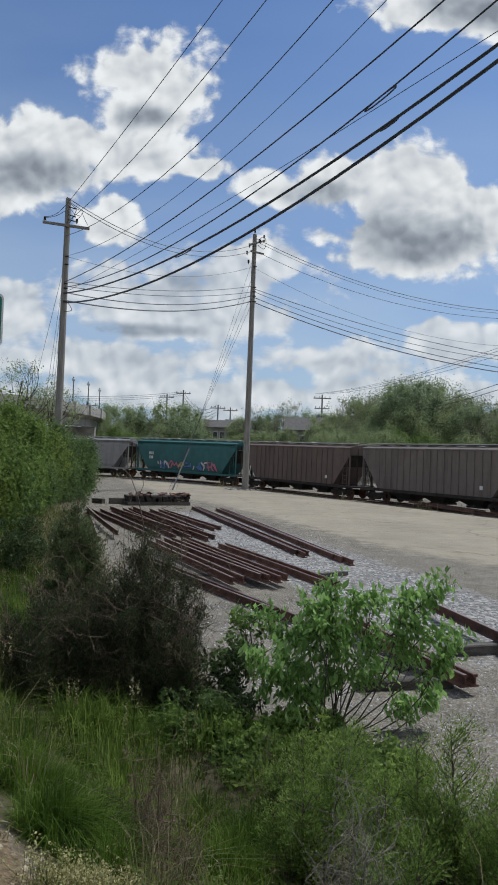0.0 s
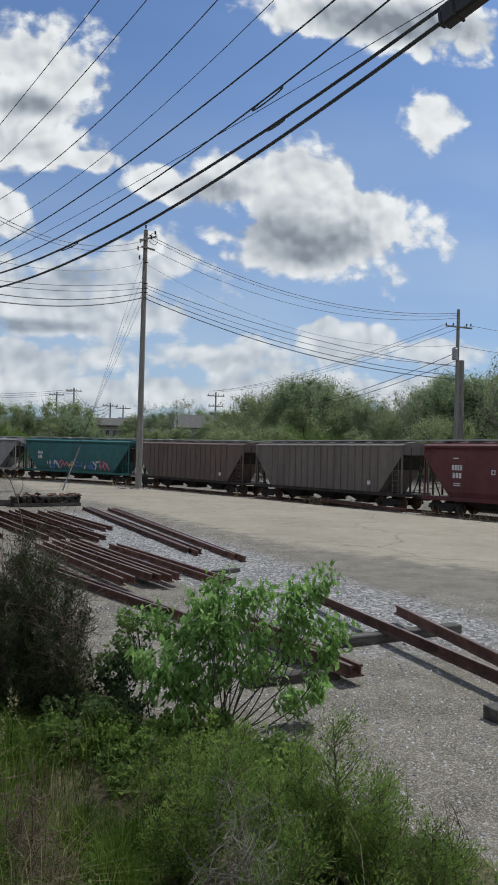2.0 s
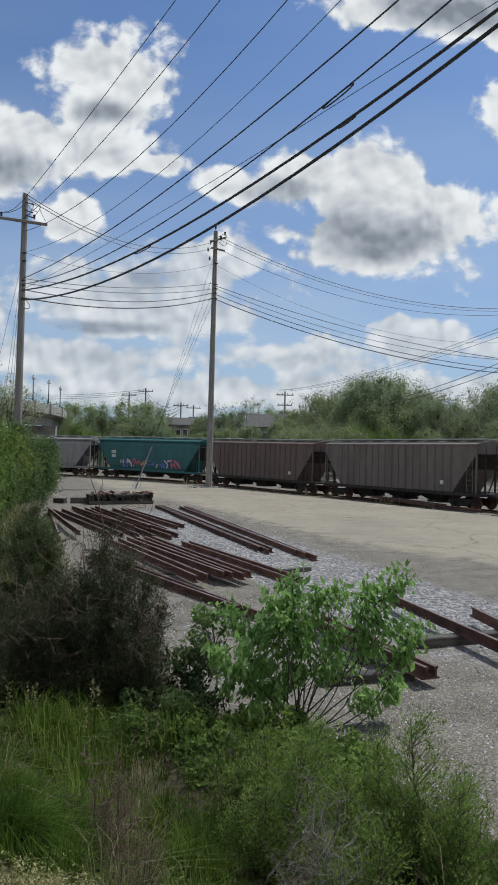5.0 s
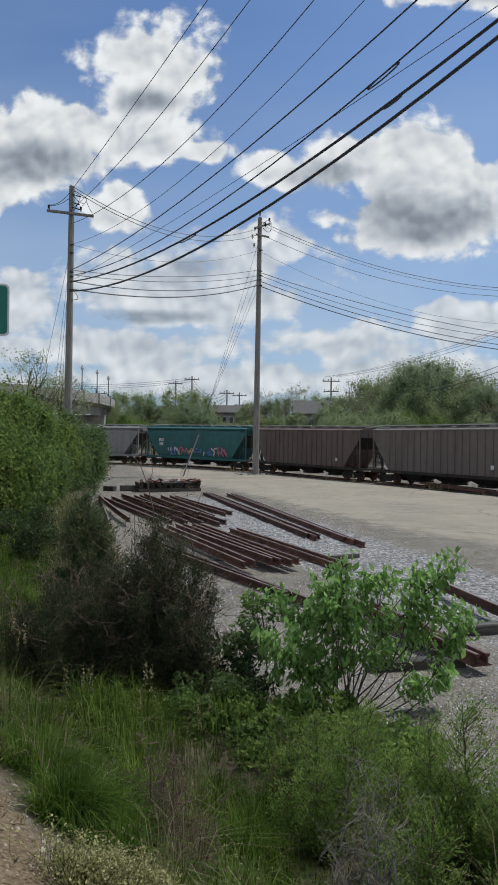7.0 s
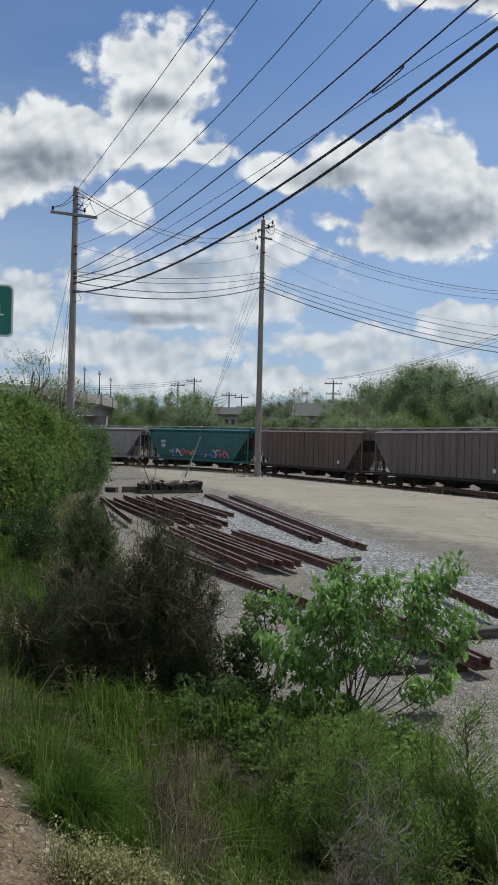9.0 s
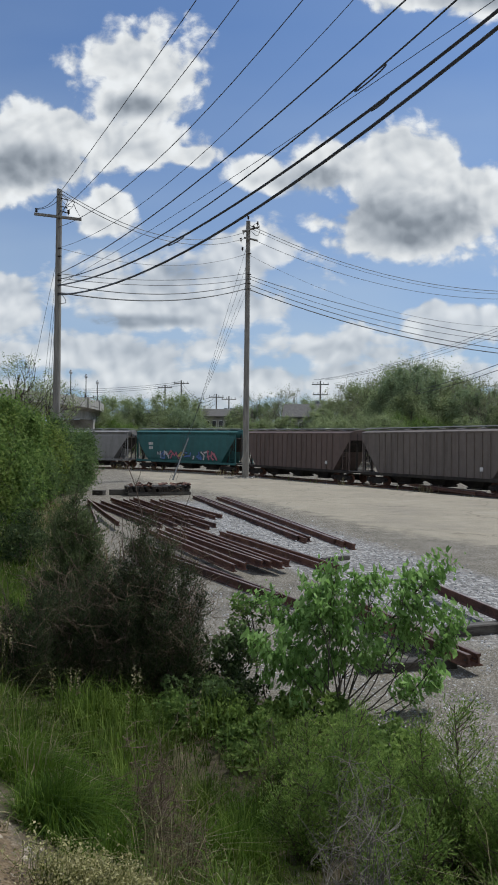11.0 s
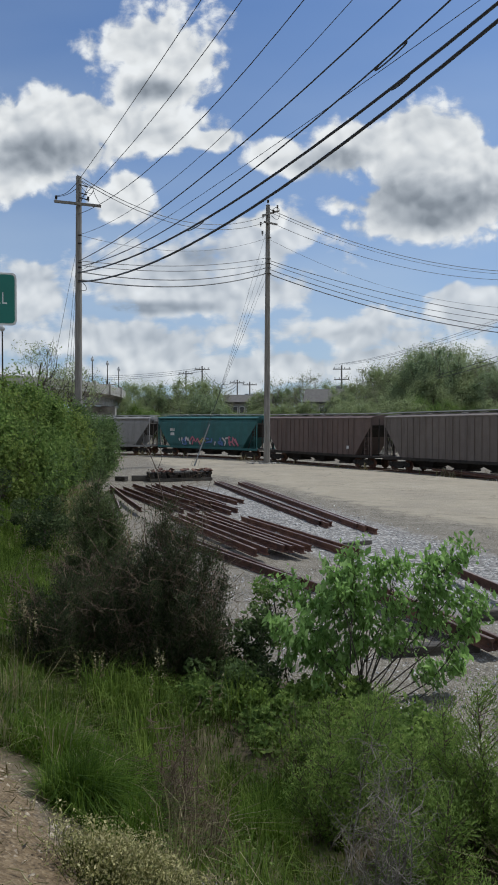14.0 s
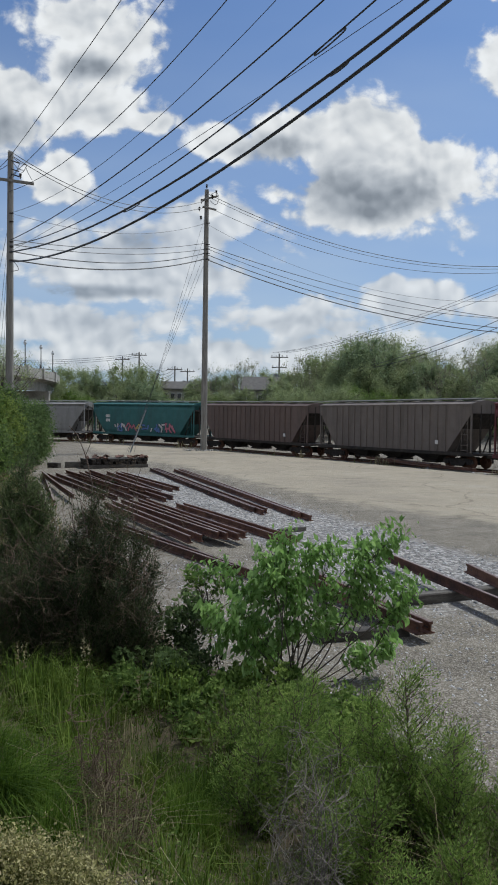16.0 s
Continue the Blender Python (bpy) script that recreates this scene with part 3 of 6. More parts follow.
# ---- train ----
def paint(name, colour, dirt=(0.07, 0.06, 0.05), streak=0.5):
    """Faded railcar paint: base colour, vertical grime streaks and rust specks."""
    m = bpy.data.materials.new(name)
    m.use_nodes = True
    nt = m.node_tree
    N, L = nt.nodes.new, nt.links.new
    b = nt.nodes["Principled BSDF"]
    tc = N("ShaderNodeTexCoord").outputs["Object"]
    facs = []
    for sc, det, st in ((1.0, 6, (2.2, 1, 0.22)), (1.6, 8, (1, 1, 1)), (14, 4, (1, 1, 1))):
        mp, n = N("ShaderNodeMapping"), N("ShaderNodeTexNoise")
        mp.inputs["Scale"].default_value = st
        L(tc, mp.inputs[0])
        n.inputs["Scale"].default_value, n.inputs["Detail"].default_value, n.inputs["Roughness"].default_value = sc, det, 0.65
        L(mp.outputs[0], n.inputs["Vector"])
        facs.append(n.outputs["Fac"])
    c = colour
    prev = None
    for fac, lo, hi, amount, other in ((facs[1], 0.35, 0.7, 0.5, tuple(min(1, v * 1.35 + 0.015) for v in c)), (facs[0], 0.46, 0.72, streak, dirt), (facs[2], 0.6, 0.75, 0.35, (0.10, 0.05, 0.03))):
        r = N("ShaderNodeMapRange")
        r.inputs["From Min"].default_value, r.inputs["From Max"].default_value, r.inputs["To Max"].default_value = lo, hi, amount
        L(fac, r.inputs[0])
        x = N("ShaderNodeMix")
        x.data_type = "RGBA"
        L(r.outputs[0], x.inputs[0])
        if prev is None:
            x.inputs[6].default_value = (*c, 1)
        else:
            L(prev, x.inputs[6])
        x.inputs[7].default_value = (*other, 1)
        prev = x.outputs[2]
    L(prev, b.inputs["Base Color"])
    b.inputs["Roughness"].default_value = 0.62
    b.inputs["Specular IOR Level"].default_value = 0.35
    bp = N("ShaderNodeBump")
    bp.inputs["Strength"].default_value, bp.inputs["Distance"].default_value = 0.25, 0.02
    L(facs[1], bp.inputs["Height"]), L(bp.outputs[0], b.inputs["Normal"])
    return m


CAR_PITCH, RAIL_TOP = 17.3, -0.22
CAR_MESH = {}


def shared(key, build, material):
    if key not in CAR_MESH:
        bm = bmesh.new()
        build(bm)
        me_ = bpy.data.meshes.new(key)
        bm.to_mesh(me_), bm.free()
        me_.materials.append(material)
        CAR_MESH[key] = me_
    return CAR_MESH[key]


def wheel_mesh(bm):
    bmesh.ops.create_cone(bm, cap_ends=True, segments=20, radius1=0.46, radius2=0.43, depth=0.13, matrix=pose(0, 0, 0, 90))
    bmesh.ops.create_cone(bm, cap_ends=True, segments=16, radius1=0.17, radius2=0.12, depth=0.3, matrix=pose(0, -0.04, 0, 90))


def frame_mesh(bm):
    # cast truck side frame: top chord, dropped middle, two journal boxes
    prof = [(-1.25, 0.38), (-1.2, 0.66), (-0.75, 0.72), (0.75, 0.72), (1.2, 0.66), (1.25, 0.38), (0.95, 0.36), (0.7, 0.5), (0.45, 0.22), (-0.45, 0.22), (-0.7, 0.5), (-0.95, 0.36)]
    vs = [bm.verts.new((x, -0.07, z)) for x, z in prof]
    f = bm.faces.new(vs)
    r = bmesh.ops.extrude_face_region(bm, geom=[f])
    bmesh.ops.translate(bm, vec=(0, 0.14, 0), verts=[v for v in r["geom"] if isinstance(v, bmesh.types.BMVert)])
    bmesh.ops.recalc_face_normals(bm, faces=bm.faces)
    for x in (-0.9, 0.9):
        box(bm, (0.3, 0.24, 0.26), (x, 0, 0.46), bevel=0.03)
    for x in (-0.22, 0, 0.22):
        rod(bm, (x, -0.03, 0.3), (x, -0.03, 0.62), 0.075, sides=8)


def prism(bm, poly, y0, y1):
    """A side outline (along, up) given thickness from y0 to y1."""
    vs = [bm.verts.new((x, y0, z)) for x, z in poly]
    f = bm.faces.new(vs)
    r = bmesh.ops.extrude_face_region(bm, geom=[f])
    bmesh.ops.translate(bm, vec=(0, y1 - y0, 0), verts=[v for v in r["geom"] if isinstance(v, bmesh.types.BMVert)])
    bmesh.ops.recalc_face_normals(bm, faces=bm.faces)
    return bm


def hopper_car(s, coat, label, ribbed, marks, lettering=()):
    """One covered hopper wagon, centred at distance s along the track."""
    p, q = on_track(s - 6.4), on_track(s + 6.4)
    d = (q - p).normalized()
    m = Matrix.Translation((p + q) / 2 + Vector((0, 0, RAIL_TOP))) @ d.to_track_quat("X", "Z").to_matrix().to_4x4()
    car = thing("hopper_car", m, label, "railway wagon", "wagons of the freight train")
    W, SILL, EAVE, TOP = 1.5, 1.12, 4.28, 4.6
    low, high = 5.75, 7.75
    body = bmesh.new()
    if ribbed:
        prism(body, [(-low, SILL), (low, SILL), (high, EAVE - 0.55), (high, EAVE), (-high, EAVE), (-high, EAVE - 0.55)], -W + 0.06, W - 0.06)
    else:
        # smooth sides that bulge and lean in above a kink below the eaves
        ring = [(-W + 0.12, SILL), (-W + 0.02, SILL + 0.35), (-W, SILL + 1.5), (-W + 0.04, EAVE - 0.5), (-W + 0.26, EAVE), (W - 0.26, EAVE), (W - 0.04, EAVE - 0.5), (W, SILL + 1.5), (W - 0.02, SILL + 0.35), (W - 0.12, SILL)]

        def half(z):
            return low + (high - low) * min(1, max(0, (z - SILL) / (EAVE - 0.55 - SILL)))
        a = [body.verts.new((-half(z), y, z)) for y, z in ring]
        b = [body.verts.new((half(z), y, z)) for y, z in ring]
        n = len(ring)
        for k in range(n):
            body.faces.new((a[k], a[(k + 1) % n], b[(k + 1) % n], b[k]))
        body.faces.new(a), body.faces.new(b)
        bmesh.ops.recalc_face_normals(body, faces=body.faces)
    part("body", body, coat, car)
    roof = bmesh.new()
    prof = [(-W + 0.0, EAVE - 0.02), (-W + 0.0, EAVE + 0.06), (-W * 0.55, TOP - 0.1), (0, TOP), (W * 0.55, TOP - 0.1), (W, EAVE + 0.06), (W, EAVE - 0.02)]
    sweep(roof, [(-high - 0.03, 0, 0), (high + 0.03, 0, 0)], prof)
    part("roof", roof, coat, car)
    if ribbed:
        rib = shared("rib", lambda bm: box(bm, (0.07, 0.09, EAVE - SILL - 0.1), (0, 0, (EAVE + SILL) / 2 - 0.03), bevel=0.015), M["dark"])
        me_rib = CAR_MESH.get("rib_" + coat.name)
        if me_rib is None:
            me_rib = rib.copy()
            me_rib.materials.clear()
            me_rib.materials.append(coat)
            CAR_MESH["rib_" + coat.name] = me_rib
        for side in (-1, 1):
            for k in range(17):
                x = -low + 0.15 + k * (2 * low - 0.3) / 16
                part("rib", me_rib, coat, car).location = (x, side * (W - 0.03), 0)
    else:
        for side in (-1, 1):
            part("eave_rail", box(bmesh.new(), (2 * high, 0.08, 0.13), (0, side * (W - 0.12), EAVE - 0.05), bevel=0.02), coat, car)
    for side in (-1, 1):
        part("side_sill", box(bmesh.new(), (15.7, 0.16, 0.24), (0, side * (W - 0.12), SILL - 0.1), bevel=0.02), coat if not ribbed else M["dark"], car)
    # running board and hatches on the roof
    walk_way = bmesh.new()
    for side in (-0.62, 0.62):
        for k in range(24):
            box(walk_way, (0.60, 0.46, 0.035), (-7.6 + k * 0.661, side, TOP + 0.11))
        box(walk_way, (15.9, 0.03, 0.06), (0, side - 0.23, TOP + 0.09)), box(walk_way, (15.9, 0.03, 0.06), (0, side + 0.23, TOP + 0.09))
    part("running_board", walk_way, M["grating"], car, "pale steel grating walkway")
    hatch = shared("hatch", lambda bm: box(bm, (1.3, 0.6, 0.12), (0, 0, 0), bevel=0.03), M["metal"])
    for k in range(8):
        part("hatch", hatch, None, car).location = (-6.5 + k * 1.86, 0, TOP + 0.09)
    # slope sheets, end frames, ladders
    for e in (-1, 1):
        sheet = bmesh.new()
        prism(sheet, [(e * (low - 0.1), SILL - 0.05), (e * high, EAVE - 0.6), (e * (high - 0.12), EAVE - 0.5), (e * (low - 0.3), SILL)], -W + 0.1, W - 0.1)
        part("slope_sheet", sheet, M["dark"], car)
        part("end_platform", box(bmesh.new(), (2.1, 2.9, 0.16), (e * 6.9, 0, SILL - 0.12), bevel=0.02), M["dark"], car)
        for y in (-1.38, -0.5, 0.5, 1.38):
            part("end_post", box(bmesh.new(), (0.1, 0.1, EAVE - SILL), (e * 7.7, y, (EAVE + SILL) / 2)), coat if abs(y) > 1 else M["dark"], car)
        for side in (-1, 1):
            lad = bmesh.new()
            for x in (6.95, 7.45):
                rod(lad, (e * x, side * 1.44, SILL), (e * x, side * 1.44, EAVE), 0.022, sides=5)
            for k in range(9):
                z = SILL + 0.15 + k * 0.35
                rod(lad, (e * 6.95, side * 1.44, z), (e * 7.45, side * 1.44, z), 0.016, sides=5)
            part("ladder", lad, coat, car)
            part("brace", rod(bmesh.new(), (e * 6.5, side * 1.36, SILL), (e * 7.65, side * 1.36, EAVE - 0.5), 0.05, sides=5), M["dark"], car)
        coup = bmesh.new()
        box(coup, (0.7, 0.2, 0.24), (e * 8.2, 0, 0.88), bevel=0.03), box(coup, (0.3, 0.36, 0.34), (e * 8.5, 0, 0.88), bevel=0.06)
        part("coupler", coup, M["dark"], car)
        # truck: bolster, side frames, axles, wheels
        truck = part("truck", box(bmesh.new(), (0.4, 2.0, 0.3), (0, 0, 0.6), bevel=0.03), M["dark"], car)
        truck.location = (e * 6.35, 0, 0)
        fm = shared("truck_frame", frame_mesh, M["dark"])
        wm = shared("wheel", wheel_mesh, M["rust"])
        for side in (-1, 1):
            o = part("side_frame", fm, None, truck)
            o.location = (0, side * 1.02, 0)
            for x in (-0.88, 0.88):
                o = part("wheel", wm, None, truck)
                o.location, o.rotation_euler = (x, side * 0.76, 0.46), (0, 0, 0 if side < 0 else math.pi)
    # three discharge hoppers
    for k in range(3):
        hp = bmesh.new()
        cx = (k - 1) * 3.55
        up = [hp.verts.new((cx + x * 1.7, y * 1.38, SILL - 0.02)) for x, y in ((-1, -1), (1, -1), (1, 1), (-1, 1))]
        dn = [hp.verts.new((cx + x * 0.55, y * 0.62, 0.42)) for x, y in ((-1, -1), (1, -1), (1, 1), (-1, 1))]
        for j in range(4):
            hp.faces.new((up[j], up[(j + 1) % 4], dn[(j + 1) % 4], dn[j]))
        hp.faces.new(dn), hp.faces.new(list(reversed(up)))
        bmesh.ops.recalc_face_normals(hp, faces=hp.faces)
        bay = part("hopper_bay", hp, M["dark"], car)
        part("gate", box(bmesh.new(), (1.3, 1.5, 0.14), (cx, 0, 0.36), bevel=0.02), M["dark"], bay)
    # lettering as bars on the side that faces the yard
    for x, z, w, h in marks:
        line = bmesh.new()
        n = max(1, round(w / (h * 0.62))) if h > 0.09 and w > h * 1.5 else 1
        for k in range(n):
            box(line, (w / n * (0.74 if n > 1 else 1.0), 0.012, h), (x + (k + 0.5 - n / 2) * w / n, W + 0.012, z))
        part("lettering", line, M["white"], car)
    for bm, hue in lettering:
        part("graffiti", bm, M[hue], car, "colourful spray-painted graffiti")
    return car


COATS = {
    "brown": paint("brown_car_paint", (0.13, 0.092, 0.08), (0.062, 0.052, 0.046), 0.6),
    "grey_brown": paint("grey_brown_car_paint", (0.15, 0.125, 0.11), (0.068, 0.057, 0.05), 0.6),
    "red": paint("oxide_red_car_paint", (0.105, 0.028, 0.03), (0.045, 0.026, 0.026), 0.45),
    "teal": paint("teal_car_paint", (0.03, 0.115, 0.115), (0.04, 0.055, 0.055), 0.4),
    "white": paint("pale_grey_car_paint", (0.40, 0.40, 0.385), (0.16, 0.15, 0.135), 0.45),
    "grey": paint("grey_car_paint", (0.24, 0.235, 0.23), (0.10, 0.095, 0.09), 0.5),
}
for hue, lo, hi in (("spray_white", (0.34, 0.36, 0.38), (0.55, 0.54, 0.52)), ("spray_blue", (0.05, 0.11, 0.28), (0.10, 0.2, 0.42)), ("spray_pink", (0.32, 0.09, 0.13), (0.46, 0.2, 0.24)), ("spray_yellow", (0.36, 0.30, 0.06), (0.5, 0.42, 0.14)), ("spray_dark", (0.02, 0.025, 0.035), (0.05, 0.05, 0.07))):
    M[hue] = surface(hue, [lo, hi], 0.7, 0, 1.2, 10, 0)


def squiggles(seed, x0, x1, z0, z1):
    """Fat overlapping sprayed shapes with a dark outline: pairs of a mesh and its paint."""
    rng_ = random.Random(seed)
    out = []
    x = x0
    hues = ("spray_pink", "spray_pink", "spray_white", "spray_blue", "spray_white", "spray_blue", "spray_yellow")
    k = 0
    while x < x1:
        w = rng_.uniform(0.75, 1.15)
        h = (z1 - z0) * rng_.uniform(0.7, 1.0)
        corner = [Vector((x + w * u, 0, z0 + h * v)) for u, v in ((0, 0), (0.1, 1), (0.55, 0.9), (0.95, 1), (1, 0.35), (0.6, 0), (0.45, 0.5), (0.15, 0.45))]
        order = rng_.sample(range(8), 6)
        for r, y, hue in ((0.17, 1.506, "spray_dark"), (0.1, 1.514, hues[k % 7])):
            bm = bmesh.new()
            for a, b in zip(order, order[1:]):
                if (corner[b] - corner[a]).length < h * 1.05:
                    rod(bm, corner[a], corner[b], r, r * 0.8, sides=6)
            for v in bm.verts:
                v.co.y = y + max(-0.004, min(0.004, v.co.y * 0.05))
            out.append((bm, hue))
        x += w * 0.85
        k += 1
    return out


stamp = [(5.2, 2.98, 0.78, 0.32), (5.2, 2.5, 0.68, 0.32), (5.3, 3.55, 0.4, 0.07), (5.2, 2.0, 0.5, 0.06), (5.2, 1.88, 0.5, 0.06), (-5.0, 1.6, 0.5, 0.07), (2.6, 2.75, 0.06, 0.22), (2.8, 2.75, 0.06, 0.22), (2.7, 2.87, 0.26, 0.05), (2.7, 2.64, 0.26, 0.05)]
plain = [(-4.9, 1.75, 0.28, 0.28)]
S_GAP = float(TRACK_AT[np.argmin(np.hypot(TRACK_XY[:, 0] - 10.1, TRACK_XY[:, 1] - 60.4))])
TRAIN = [(-3, "brown", "brown ribbed covered hopper wagon, streaked with grime", True, plain), (-2, "red", "dark red smooth-sided covered hopper wagon with white lettering", False, stamp),
         (-1, "grey_brown", "grey-brown ribbed covered hopper wagon, weathered", True, plain), (0, "brown", "brown ribbed covered hopper wagon, streaked with grime", True, plain),
         (1, "teal", "teal covered hopper wagon with graffiti along its side", False, stamp[:2]), (2, "grey", "dull grey smooth covered hopper wagon", False, []), (3, "red", "dark red smooth-sided covered hopper wagon with white lettering", False, stamp)]
for k, coat, label, ribbed, marks in TRAIN:
    hopper_car(S_GAP + (k + 0.5) * CAR_PITCH, COATS[coat], label, ribbed, marks,
               squiggles(3, -5.2, 4.0, 1.35, 2.35) if coat == "teal" else ())
RAIL_PROFILE = [(-0.07, 0), (0.07, 0), (0.07, 0.014), (0.012, 0.035), (0.012, 0.125), (0.036, 0.135), (0.036, 0.168), (-0.036, 0.168), (-0.036, 0.135), (-0.012, 0.125), (-0.012, 0.035), (-0.07, 0.014)]
for off in (-0.76, 0.76):
    pts = []
    for p, n in zip(TRACK[::2], TRACK[2::2] + [TRACK[-1] * 2 - TRACK[-3]]):
        side = (n - p).cross(Vector((0, 0, 1))).normalized()
        pts.append((p.x + side.x * off, p.y + side.y * off, RAIL_TOP - 0.168 + float(grade(p.x))))
    tagged(part("track_rail", sweep(bmesh.new(), pts, RAIL_PROFILE), M["rust"]), "rusty steel running rail under the train", "rail", kind="structure")
tie_me = bpy.data.meshes.new("track_tie")
bm = box(bmesh.new(), (0.23, 2.6, 0.16), bevel=0.012)
bm.to_mesh(tie_me), bm.free()
tie_me.materials.append(M["tie"])
for k in range(0, 150):
    s = 14 + k * 0.62
    d = (on_track(s + 0.3) - on_track(s)).normalized()
    o = new("track_tie", tie_me)
    o.matrix_world = Matrix.Translation(on_track(s) + Vector((0, 0, RAIL_TOP - 0.245))) @ d.to_track_quat("X", "Z").to_matrix().to_4x4()
    tagged(o, "dark timber sleeper under the running rails", "sleeper", "sleepers of the running track", "structure")


# ---- poles and cables ----
POLE_A, POLE_B, POLE_C, POLE_D = Vector((-12.03, 44.51, 0)), Vector((-0.258, 64.96, 0)), Vector((30.85, 67.3, 0)), Vector((14.6, 0, 0))


def line_point(a, b, s, z):
    return Vector((a.x + (b.x - a.x) * s, a.y + (b.y - a.y) * s, z))


def cable(name, a, b, curve, s0, s1, r, material, label):
    pts = [line_point(a, b, s0 + (s1 - s0) * k / 28, curve[0] * (s0 + (s1 - s0) * k / 28) ** 2 + curve[1] * (s0 + (s1 - s0) * k / 28) + curve[2]) for k in range(29)]
    return tagged(part(name, sweep(bmesh.new(), pts, circle(r, 5)), material), label, "cable", "overhead cables")


def tall_pole(at, top, r0, r1, lean=(0, 0), label=""):
    pole = thing("utility_pole", Matrix.Translation(at), label, "utility pole")
    path = [(lean[0] * k / 14, lean[1] * k / 14, top * k / 14 - (0.6 if k == 0 else 0)) for k in range(15)]
    V_, T_ = tubes([(path, r0, r1), ([path[-1], (lean[0], lean[1], top + 0.03)], r1, 0.01)], 14)
    part("shaft", tri_mesh("shaft", V_, T_, M["pole"]), None, pole)
    return pole


def insulator(bm, at, h=0.32, r=0.09):
    x, y, z = at
    rod(bm, (x, y, z), (x, y, z + h), r * 0.35, sides=6)
    for k in range(3):
        rod(bm, (x, y, z + h * (0.35 + 0.25 * k)), (x, y, z + h * (0.35 + 0.25 * k) + 0.05), r, r * 0.6, 8)


def bracket(pole, z, way, size=0.35):
    part("bracket", box(bmesh.new(), (size * 0.7, 0.08, 0.08), (way * 0.22, -0.22, z), bevel=0.015), M["dark"], pole)

lab = "tall weathered grey timber utility pole"
pa = tall_pole(POLE_A, 18.9, 0.26, 0.17, (0.12, 0), lab + " rising from roadside shrubs")
part("crossarm", box(bmesh.new(), (2.85, 0.14, 0.16), (0.1, -0.22, 17.15), (0, 3.0, 12), 0.015), M["pole"], pa)
for x, z in ((-1.25, 17.35), (0.75, 17.25)):
    ins = bmesh.new()
    insulator(ins, (x, -0.22, z))
    part("insulator", ins, M["dark"], pa)
for z in (18.4, 17.9, 17.6):
    st = bmesh.new()
    rod(st, (0.1, -0.1, z), (0.7, -0.35, z - 0.25), 0.025, 0.04, 6)
    part("strain_insulator", st, M["dark"], pa)
for z in (15.2, 13.5, 13.2, 12.9, 12.4, 14.7):
    bracket(pa, z, 1)
V, T = tubes([([(0.2 + 0.42 * math.sin(k / 12 * math.pi), -0.15, 12.45 - 1.2 * k / 12 + (0.0 if k < 7 else 0.5 * (k - 6) / 6)) for k in range(13)], 0.02, 0.02)], 5)
part("drip_loop", tri_mesh("drip_loop", V, T, M["wire"]), None, pa)
for a, b, sag in (((0.15, -0.1, 18.7), (1.15, -0.3, 18.05), 0.12), ((1.15, -0.3, 18.05), (0.8, -0.22, 17.6), 0.1), ((0.15, -0.1, 18.5), (0.95, -0.3, 17.75), 0.2), ((0.1, -0.1, 18.6), (-1.25, -0.22, 17.65), 0.25), ((0.1, -0.1, 18.2), (-1.25, -0.22, 17.6), 0.15), ((1.1, -0.3, 17.9), (1.45, -0.22, 17.2), 0.05), ((0.75, -0.3, 18.2), (0.3, -0.22, 17.3), 0.08)):
    a, b = np.array(a), np.array(b)
    V, T = tubes([([a + (b - a) * k / 8 - (0, 0, sag * math.sin(k / 8 * math.pi)) for k in range(9)], 0.018, 0.018)], 5)
    part("jumper_wire", tri_mesh("jumper_wire", V, T, M["wire"]), None, pa)

pb = tall_pole(POLE_B, 23.4, 0.30, 0.19, (0.1, 0), lab + " in the yard")
for z, w, tilt in ((22.6, 1.6, -20), (21.7, 1.3, 6)):
    part("crossarm", box(bmesh.new(), (w, 0.14, 0.15), (0.35, -0.25, z), (0, tilt, 20), 0.015), M["pole"], pb)
for x, z in ((-0.35, 22.1), (0.95, 22.9), (0.6, 22.5), (-0.55, 21.4), (0.1, 23.4), (-0.4, 20.6)):
    ins = bmesh.new()
    insulator(ins, (x, -0.28, z), 0.4, 0.11)
    part("insulator", ins, M["dark"], pb)
for z in (20.4, 18.5, 18.1, 17.7, 17.2):
    bracket(pb, z, 1, 0.5)
loop = [Vector((0.4 + 0.75 * math.sin(k / 12 * math.pi), -0.2, 22.8 + 0.45 * math.sin(k / 6 * math.pi) - 0.4 * k / 12)) for k in range(13)]
part("jumper_wire", sweep(bmesh.new(), loop, circle(0.025, 5)), M["wire"], pb)
foot = bmesh.new()
rng = np.random.default_rng(5)
for k in range(40):
    a, r = rng.uniform(0, 6.28), rng.uniform(0.25, 1.3)
    bmesh.ops.create_icosphere(foot, subdivisions=1, radius=rng.uniform(0.05, 0.16), matrix=pose(r * math.cos(a) * 1.5, r * math.sin(a), 0.0, *rng.uniform(0, 180, 3)))
tagged(part("rubble_collar", foot, M["concrete"], pb), kind="stuff")

pc = tall_pole(POLE_C, 18.3, 0.24, 0.15, (0.1, 0), lab + " behind the train")
part("crossarm", box(bmesh.new(), (2.9, 0.12, 0.15), (0.1, -0.2, 16.5), (0, 2, 5), 0.015), M["pole"], pc)
for x in (-1.25, -0.5, 0.9, 1.35):
    ins = bmesh.new()
    insulator(ins, (x, -0.2, 16.55))
    part("insulator", ins, M["dark"], pc)
can = bmesh.new()
rod(can, (-0.35, -0.3, 13.2), (-0.35, -0.3, 14.3), 0.28, sides=14), rod(can, (-0.35, -0.3, 14.3), (-0.35, -0.3, 14.45), 0.28, 0.1, 14)
part("transformer", can, M["metal"], pc)
